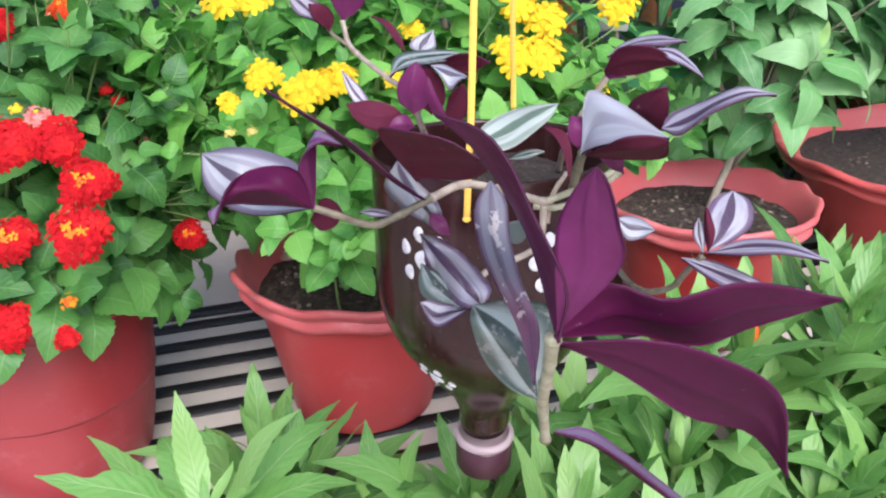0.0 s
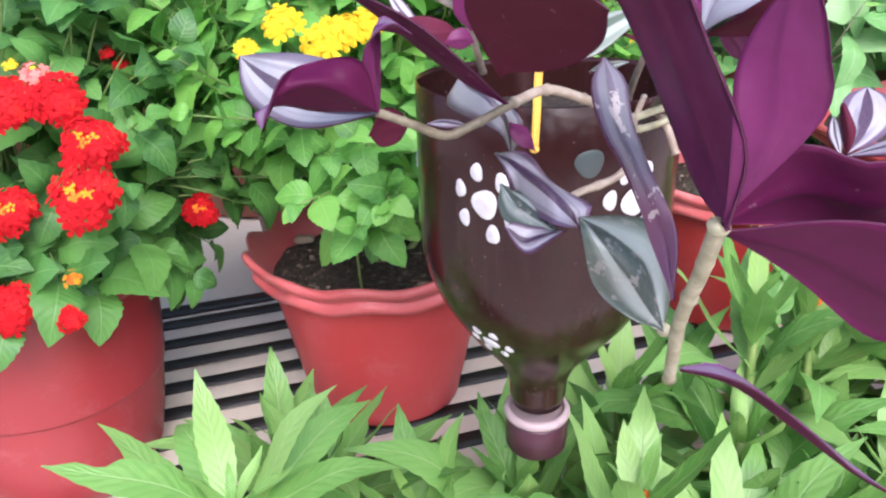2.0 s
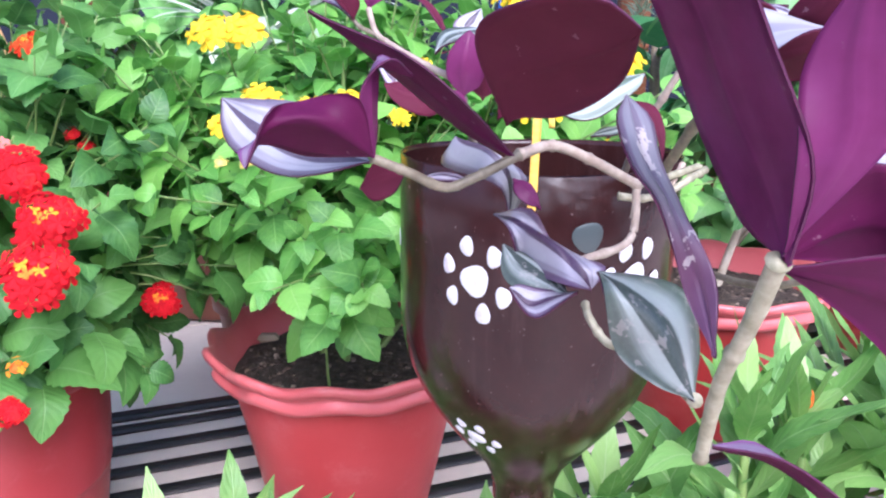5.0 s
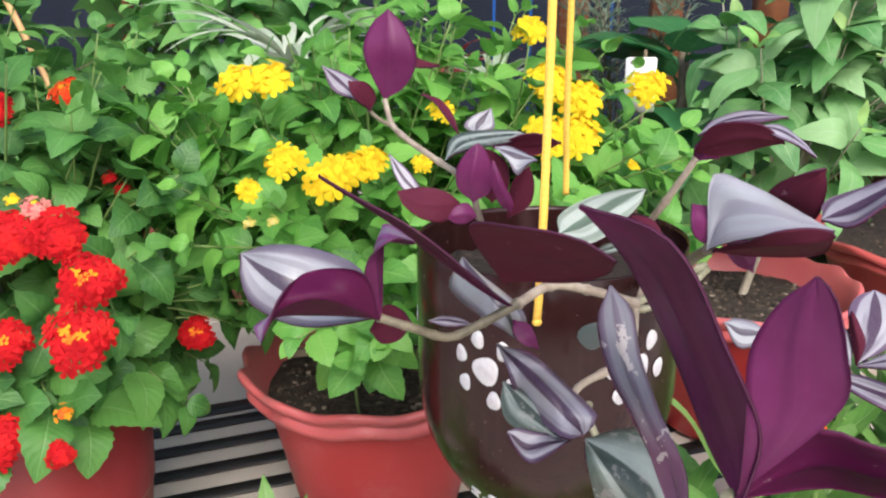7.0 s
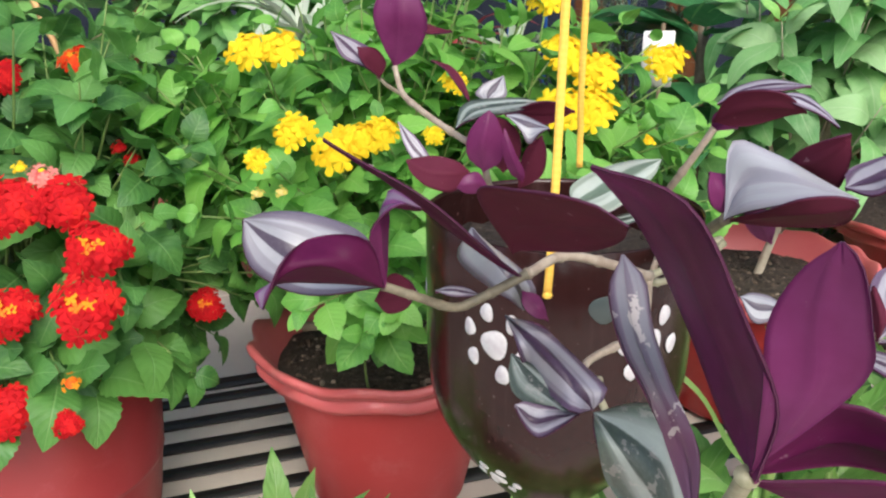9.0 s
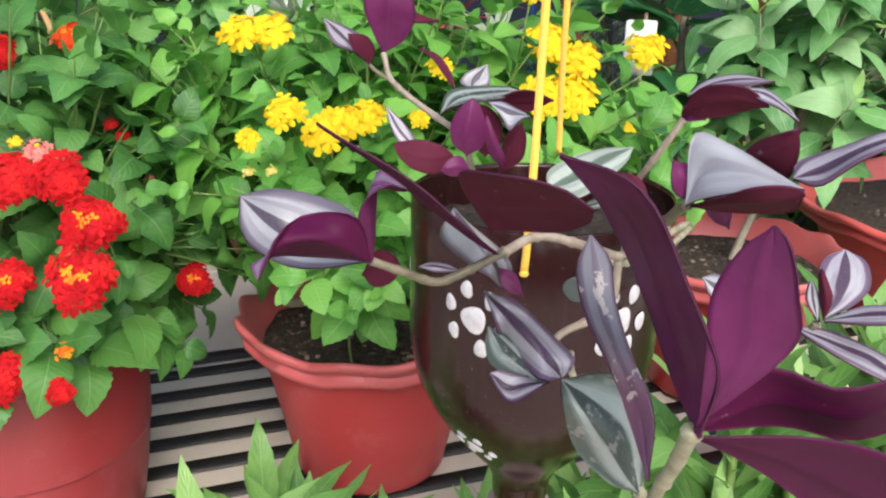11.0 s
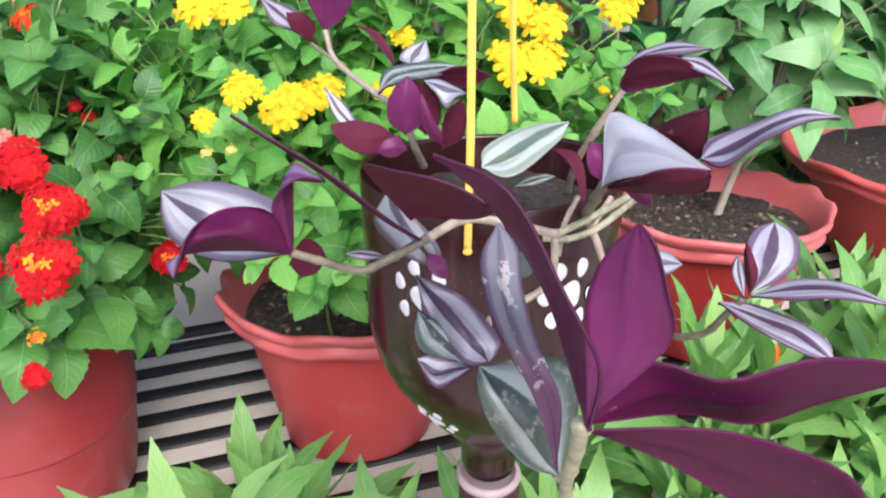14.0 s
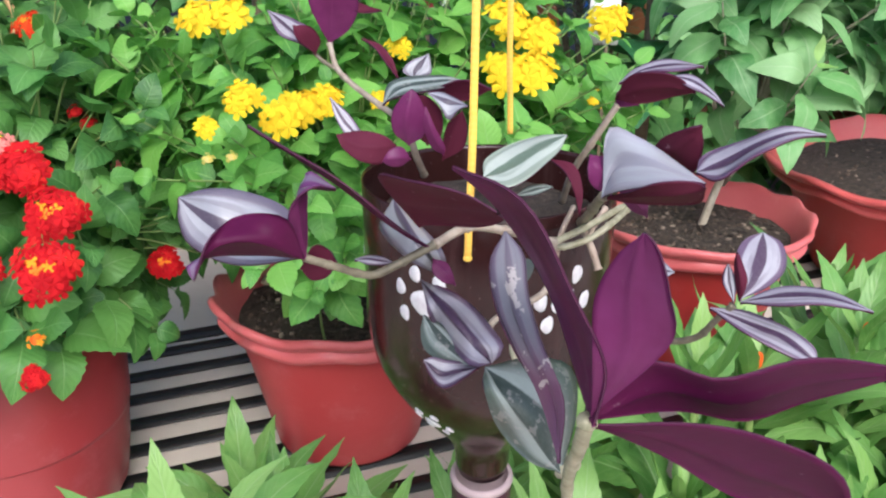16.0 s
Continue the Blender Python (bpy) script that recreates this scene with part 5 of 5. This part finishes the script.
for k in range(6):
    t = radians(8 + 9 * k + drape.uniform(-5, 5))
    o = Vector((math.cos(t), math.sin(t), 0))
    line = bezier([o * 0.03, o * 0.075 + Vector((0, 0, 0.05)), o * drape.uniform(0.085, 0.105) + Vector((0, 0, drape.uniform(0.0, 0.05)))], 5)
    bm = bmesh.new()
    tube(bm, line, 0.0012, 0.0007, 5)
    part("twig", bm, M_green_stem, red_bush)
    for j, i in enumerate((10, 8, 6)):
        for s in (-1, 1):
            ahead = o * 0.7 + o.orthogonal() * s * (0.8 if j else 0.4) + Vector((0, -0.2, drape.uniform(-0.5, 0.2)))
            at = line[min(i, len(line) - 1)]
            if hides(red_bush.location + at + ahead.normalized() * 0.02, RED + SMALL_RED):
                continue
            shared("leaf", deep_blades[(k + j + s) % 4], red_bush, aim(at, ahead, o * 0.5 + Vector((0, -0.5, 0.8)), drape.uniform(0.75, 1.0)))
for k, (p, s) in enumerate(RED):
    flower_head(red_bush, p, s * 0.93, M_red, 100 + k, centre=M_orange if k in (2, 3, 4) else None, out=(0.1, -0.8, 0.6), label="round red flower head", count=36, petal=(0.30, 0.41))
flower_head(red_bush, (-0.206, 0.168, 0.607), 0.0110, M_red, 120, out=(0.2, -0.8, 0.5), centre=M_orange, label="red flower head with an orange middle")
flower_head(red_bush, (-0.279, 0.200, 0.758), 0.0115, M_orange_red, 121, out=(0, -0.6, 0.8), centre=M_orange, label="red and orange flower head")
flower_head(red_bush, (-0.257, 0.090, 0.713), 0.0080, M_pink, 122, 12, centre=M_yellow)
flower_head(red_bush, (-0.266, 0.088, 0.718), 0.0042, M_yellow, 127, 6)
flower_head(red_bush, (-0.253, 0.180, 0.707), 0.0058, M_red, 123, 7)
flower_head(red_bush, (-0.246, 0.180, 0.700), 0.0058, M_red, 124, 7)
flower_head(red_bush, (-0.247, 0.066, 0.607), 0.0055, M_orange, 125, 6)
flower_head(red_bush, (-0.232, 0.180, 0.671), 0.0050, M_pink, 126, 6)
# the yellow-flowered bush
YELLOW = [((-0.164, 0.166, 0.768), 0.0130), ((-0.147, 0.168, 0.769), 0.0130), ((-0.127, 0.1, 0.735), 0.0105), ((-0.105, 0.095, 0.727), 0.0125), ((-0.093, 0.1, 0.731), 0.0105), ((-0.084, 0.105, 0.733), 0.0100), ((-0.141, 0.075, 0.726), 0.0068), ((0.021, 0.21, 0.761), 0.0143), ((0.041, 0.21, 0.75), 0.0147), ((0.02, 0.195, 0.73), 0.0147), ((0.038, 0.195, 0.73), 0.0147), ((0.108, 0.322, 0.742), 0.0155), ((0.105, 0.36, 0.672), 0.0106), ((-0.047, 0.18, 0.748), 0.0087), ((-0.057, 0.15, 0.722), 0.0069), ((0.01, 0.23, 0.791), 0.0115)]
yellow_bush = bush("lantana", (-0.101, 0.262, 0.512), (-0.068, 0.265, 0.672), (0.212, 0.160, 0.130), 270, 6, lantana_blades, M_lantana_rest, M_green_stem, "leafy lantana bush with yellow flower heads", "lantana bushes", 23, 0.71, limit=300, low=-0.38, heads=YELLOW + SMALL_RED[:1], reach=0.075)
for k, (p, s) in enumerate(YELLOW):
    flower_head(yellow_bush, p, s * 0.93, M_yellow, 200 + k, out=(0.0, -0.6, 0.8), label="round yellow flower head", count=14 if s > 0.009 else 8, petal=(0.52, 0.68))
for k, p in enumerate([(-0.143, 0.080, 0.707), (-0.133, 0.090, 0.705), (-0.106, 0.160, 0.595), (-0.097, 0.160, 0.592)]):
    flower_head(yellow_bush, p, 0.0036, M_bud, 230 + k, 7)
sprout = bmesh.new()
tube(sprout, bezier([(-0.006, -0.05, 0.0), (-0.006, -0.075, 0.035), (-0.006, -0.083, 0.078)], 5), 0.0013, 0.0008, 6)
part("shoot", sprout, M_green_stem, yellow_bush)
for ang, rise, sz in ((215, -0.35, 1.0), (335, -0.30, 1.05), (270, -0.1, 0.7), (180, 0.35, 0.62), (20, 0.3, 0.66), (130, 0.5, 0.5), (60, 0.8, 0.45)):
    t = radians(ang)
    shared("leaf", lantana_blades[ang % 4], yellow_bush, aim((-0.006, -0.083, 0.076), (math.cos(t), math.sin(t), rise + 0.12), (0, -0.5, 1), sz * 0.78))
# the basil-like plants
bush("basil", (0.222, 0.405, 0.517), (0.300, 0.400, 0.752), (0.112, 0.100, 0.105), 22, 6, basil_blades, M_basil, M_pale_stem, "pale green basil plant with soft pointed leaves", "basil plants", 31, 0.82, up=0.75, low=-0.6, trunks=1, thick=0.0042, fork=0.62, young=young_basil)
bush("basil", (0.545, 0.577, 0.530), (0.535, 0.540, 0.790), (0.180, 0.130, 0.110), 26, 6, basil_blades, M_basil, M_pale_stem, "pale green basil plant with soft pointed leaves", "basil plants", 37, 0.82, up=0.75, low=-0.45, trunks=1, thick=0.0042, fork=0.62, young=young_basil)

# plants further back on the ledge
FAR_BLADES = [blade("far_leaf", M_far, 0.055, 0.036, 80 + k, 0.25, 0.4, 0.05, 7, 0.4) for k in range(3)]
for k, (x, y, r, zz) in enumerate([(-0.62, 0.60, 0.24, 0.77), (-0.30, 0.745, 0.28, 0.80), (0.12, 0.72, 0.18, 0.545), (0.36, 0.90, 0.20, 0.55), (0.70, 0.92, 0.20, 0.62), (0.62, 1.00, 0.26, 0.70), (-0.95, 0.45, 0.24, 0.75), (0.85, 0.80, 0.26, 0.72)]):
    pot = thing("flower_pot", (x, y, LEDGE_Z), "brown clay flower pot on the ledge behind", "flower pot", "pots further back")
    big = 1.3 if k == 1 else 1.0
    part("body", lathe([(pr * big, pz * big) for pr, pz in ((0.06, 0.0), (0.068, 0.004), (0.085, 0.10), (0.092, 0.102), (0.094, 0.125), (0.088, 0.126), (0.084, 0.105), (0.075, 0.10), (0.001, 0.10))], 40), M_pot_far, pot)
    bush("shrub", (x, y, LEDGE_Z + 0.10 * big), (x, y, zz - 0.05), (r, 0.16, 0.165), 46, 5, FAR_BLADES, M_far, M_wood_stem, "dark green leafy shrub standing behind the flowers", "shrubs further back", 50 + k, 1.15, limit=0, low=-0.7)

STRIP = [blade("strap_leaf", M_variegated, 0.14, 0.012, 90 + k, 0.35, 0.45 + 0.15 * k, 0.0, 12, 0.4, 0.2, 0.0) for k in range(3)]
RED_STRIP = [blade("red_leaf", M_redleaf, 0.10, 0.022, 95 + k, 0.3, 0.5, 0.0, 9, 0.45) for k in range(2)]
BROAD = [blade("broad_leaf", M_broad, 0.115, 0.070, 97 + k, 0.12, 0.4, 0.0, 12, 0.42) for k in range(2)]
NEEDLE = [blade("needle", M_needle, 0.030, 0.0035, 99, 0.2, 0.3, 0.0, 4, 0.4)]


def small_pot(x, y, tall=0.10, r=0.055):
    pot = thing("flower_pot", (x, y, LEDGE_Z), "small brown clay flower pot on the ledge", "flower pot", "pots further back")
    part("body", lathe([(r * 0.7, 0.0), (r * 0.75, 0.004), (r * 0.95, tall * 0.8), (r * 1.05, tall * 0.82), (r * 1.07, tall), (r, tall), (r * 0.95, tall * 0.9), (0.001, tall * 0.9)], 36), M_pot_far, pot)
    return LEDGE_Z + tall * 0.9


def tuft(name, x, y, z, blades, count, seed, label, rise, size, stem=0.0):
    q = random.Random(seed)
    base = small_pot(x, y)
    plant = thing(name, (x, y, base), label, "plant")
    bm = bmesh.new()
    tube(bm, [Vector((0, 0, 0)), Vector((0.003, 0, (z - base) * 0.5)), Vector((0, 0, z - base))], 0.006, 0.004, 7, 6)
    part("stem", bm, M_wood_stem, plant)
    for k in range(count):
        t = k * 2.4 + q.uniform(-0.3, 0.3)
        r = q.uniform(*rise)
        shared("leaf", q.choice(blades), plant, aim((0, 0, z - base - q.uniform(0, stem)), (math.cos(t), math.sin(t), r), (-math.cos(t), -math.sin(t), 1.0), size * q.uniform(0.8, 1.15)))


tuft("spider_plant", -0.20, 0.50, 0.735, STRIP, 22, 71, "white and green striped spider plant behind the bushes", (0.6, 1.5), 1.0)
tuft("spider_plant", 0.02, 0.86, 0.66, STRIP, 20, 72, "white and green striped spider plant behind the bushes", (0.6, 1.5), 0.9)
tuft("cordyline", -0.05, 0.98, 0.68, RED_STRIP, 12, 73, "dark red leaved plant behind the bushes", (0.2, 1.2), 1.0, 0.03)
tuft("broadleaf_plant", 0.185, 0.515, 0.76, BROAD, 16, 74, "dark green plant with broad smooth leaves", (-0.4, 0.9), 1.1, 0.14)

q = random.Random(75)
base = small_pot(0.150, 0.640)
rosemary = thing("rosemary", (0.150, 0.640, base), "grey-green rosemary with needle leaves in a clay pot", "plant")
needles = []
for k in range(16):
    t = q.uniform(0, 6.28)
    end = Vector((math.cos(t) * 0.07, math.sin(t) * 0.05, 0.33 + q.uniform(-0.06, 0.05)))
    line = bezier([(0, 0, 0), end * 0.55 + Vector((0, 0, 0.03)), end], 8)
    bm = bmesh.new()
    tube(bm, line, 0.0016, 0.0008, 5)
    part("sprig", bm, M_wood_stem, rosemary)
    for i in range(7, len(line)):
        for s in range(4):
            w = i * 1.3 + s * 1.57
            needles.append((NEEDLE[0], aim(line[i], (math.cos(w), math.sin(w), 0.9), (0, 0, 1), 1.0)))
join_copies("needles", needles, M_needle, rosemary)

for x in (-0.562, -0.334, 0.144, 0.286, 0.445):
    post = thing("timber_post", (x, 1.02, LEDGE_Z), "brown timber post standing behind the plants", "post", "timber posts")
    part("shaft", box(bmesh.new(), (-0.022, -0.022, 0.0), (0.022, 0.022, 1.3), 0.004), M_timber, post)
for x in (0.026, 0.088, 0.224, 0.322):
    cord = thing("blue_cord", (x, 1.15, LEDGE_Z), "thin blue cord stretched upright behind the plants", "cord", "blue cords")
    bm = bmesh.new()
    tube(bm, [Vector((0, 0, 0)), Vector((0.004, 0, 0.6)), Vector((0.01, 0, 1.3))], 0.0028, 0.0028, 8)
    part("line", bm, M_cord, cord)
stick = thing("bamboo_stick", (-0.335, 0.205, 0.557), "thin yellow bamboo support stick among the leaves", "stick")
bm = bmesh.new()
tube(bm, [Vector((0.0, 0, -0.01)), Vector((-0.030, 0.15, 0.185)), Vector((-0.080, 0.15, 0.325))], 0.0028, 0.0024, 8, 5)
part("cane", bm, M_bamboo, stick)
label_tag = thing("plant_tag", (0.118, 0.395, 0.4045), "white plastic plant tag with dark stains on a stake", "plant tag")
part("plate", box(bmesh.new(), (-0.013, -0.001, 0.304), (0.013, 0.001, 0.350), 0.0008), M_tag, label_tag)
part("stake", box(bmesh.new(), (0.002, 0.0012, 0.0), (0.005, 0.0032, 0.356), 0.0005), M_wood_stem, label_tag)

# ---------------------------------------------------------------- balsam in front of the bench
trough = thing("planter_trough", (0.02, 0.03, 0.0), "long red plastic planter trough below the bench edge", "planter")
trough.rotation_euler.z = radians(14)
bm = bmesh.new()
box(bm, (-0.56, -0.10, 0.0), (0.56, 0.10, 0.20), 0.012)
part("box", bm, M_pot_deep, trough)
bm = bmesh.new()
box(bm, (-0.55, -0.09, 0.19), (0.55, 0.09, 0.206), 0.004)
part("soil", bm, M_soil, trough)
BALSAM_AT = [(0.345, 0.155, 0.555), (0.285, 0.13, 0.528), (-0.122, 0.07, 0.471), (-0.062, 0.03, 0.468), (-0.005, 0.05, 0.472), (0.059, 0.10, 0.505), (0.051, 0.0, 0.503), (0.123, 0.06, 0.498), (0.195, 0.12, 0.495), (0.261, 0.16, 0.520), (0.203, 0.03, 0.486), (0.303, 0.18, 0.523), (0.277, 0.08, 0.486), (0.33, 0.09, 0.50), (-0.150, 0.10, 0.462), (-0.040, 0.00, 0.455), (0.100, -0.01, 0.480), (0.252, 0.05, 0.490), (0.160, 0.02, 0.478), (0.02, 0.09, 0.468), (0.36, 0.16, 0.51), (0.175, 0.115, 0.557), (0.254, 0.200, 0.562), (0.133, 0.090, 0.569), (0.242, 0.120, 0.575)]


def balsam(at, seed):
    q = random.Random(seed)
    foot = Vector((at[0] * 0.97, at[1] * 0.5 + at[0] * 0.12, 0.20))
    plant = thing("balsam", foot, "upright bright green balsam with long toothed leaves", "plant", "balsam plants in the trough")
    top = Vector(at) - foot
    bm = bmesh.new()
    line = bezier([(0, 0, 0), top * 0.5 + Vector((q.uniform(-1, 1), q.uniform(-1, 1), 0)) * 0.01, top], 5)
    tube(bm, line, 0.0045, 0.0025, 7, 5)
    part("stem", bm, M_green_stem, plant)
    if seed % 3 == 1:
        bm = bmesh.new()
        bmesh.ops.create_icosphere(bm, subdivisions=2, radius=0.0032)
        for v in bm.verts:
            v.co = Vector((v.co.x, v.co.y, v.co.z * 1.7 + (0.002 if v.co.z > 0 else 0.0))) + top + Vector((0.002, -0.003, 0.006))
        part("bud", bm, M_orange, plant, "small orange flower bud")
    for k in range(22):
        f = k / 15
        t = k * 2.4 + q.uniform(-0.3, 0.3) + seed
        rise = max(2.4 - 2.1 * f, 0.05) + q.uniform(-0.2, 0.25)
        p = top * (1 - 0.22 * f)
        ahead = Vector((math.cos(t), math.sin(t), rise))
        size = (0.45 + 0.72 * min(1, f * 2.0)) * q.uniform(0.8, 1.15)
        shared("leaf", q.choice(young_blades if k < 6 else balsam_blades), plant, aim(p, ahead, (-math.cos(t) * 0.8, -math.sin(t) * 0.8, 1.0), size, q.uniform(-0.3, 0.3)))


for k, p in enumerate(BALSAM_AT):
    balsam(p, k + 1)

# the broad balsam at the trough's end, one of its leaves chewed
crown = Vector((-0.146, -0.030, 0.528))
foot = Vector((-0.140, -0.035, 0.20))
broad = thing("balsam", foot, "broad bright green balsam with an insect-chewed leaf", "plant", "balsam plants in the trough")
bm = bmesh.new()
tube(bm, bezier([(0, 0, 0), (crown - foot) * 0.5 + Vector((0.006, 0.004, 0)), crown - foot], 5), 0.0048, 0.0028, 7, 5)
part("stem", bm, M_green_stem, broad)
q = random.Random(81)
for tip, kind in (((-0.206, -0.045, 0.587), 2), ((-0.164, 0.000, 0.592), 0), ((-0.106, -0.010, 0.594), 1), ((-0.079, -0.020, 0.566), 3), ((-0.221, -0.050, 0.546), 1), ((-0.165, -0.095, 0.550), 3), ((-0.100, -0.080, 0.548), 0), ((-0.185, 0.020, 0.560), 3), ((-0.090, 0.030, 0.560), 1), ((-0.215, 0.000, 0.565), 0)):
    way = Vector(tip) - crown
    shared("leaf", balsam_blades[kind], broad, aim(crown - foot - Vector((0, 0, q.uniform(0.002, 0.010))), way, Vector((-way.x, -way.y - 0.02, 0.09)), way.length / 0.090 * 1.04, q.uniform(-0.2, 0.2)))
for k in range(7):
    t = k * 2.4
    shared("leaf", young_blades[k % 3], broad, aim(crown - foot, (math.cos(t), math.sin(t), 0.9 + 0.12 * k), (-math.cos(t), -math.sin(t), 1.0), 0.48 - 0.035 * k))
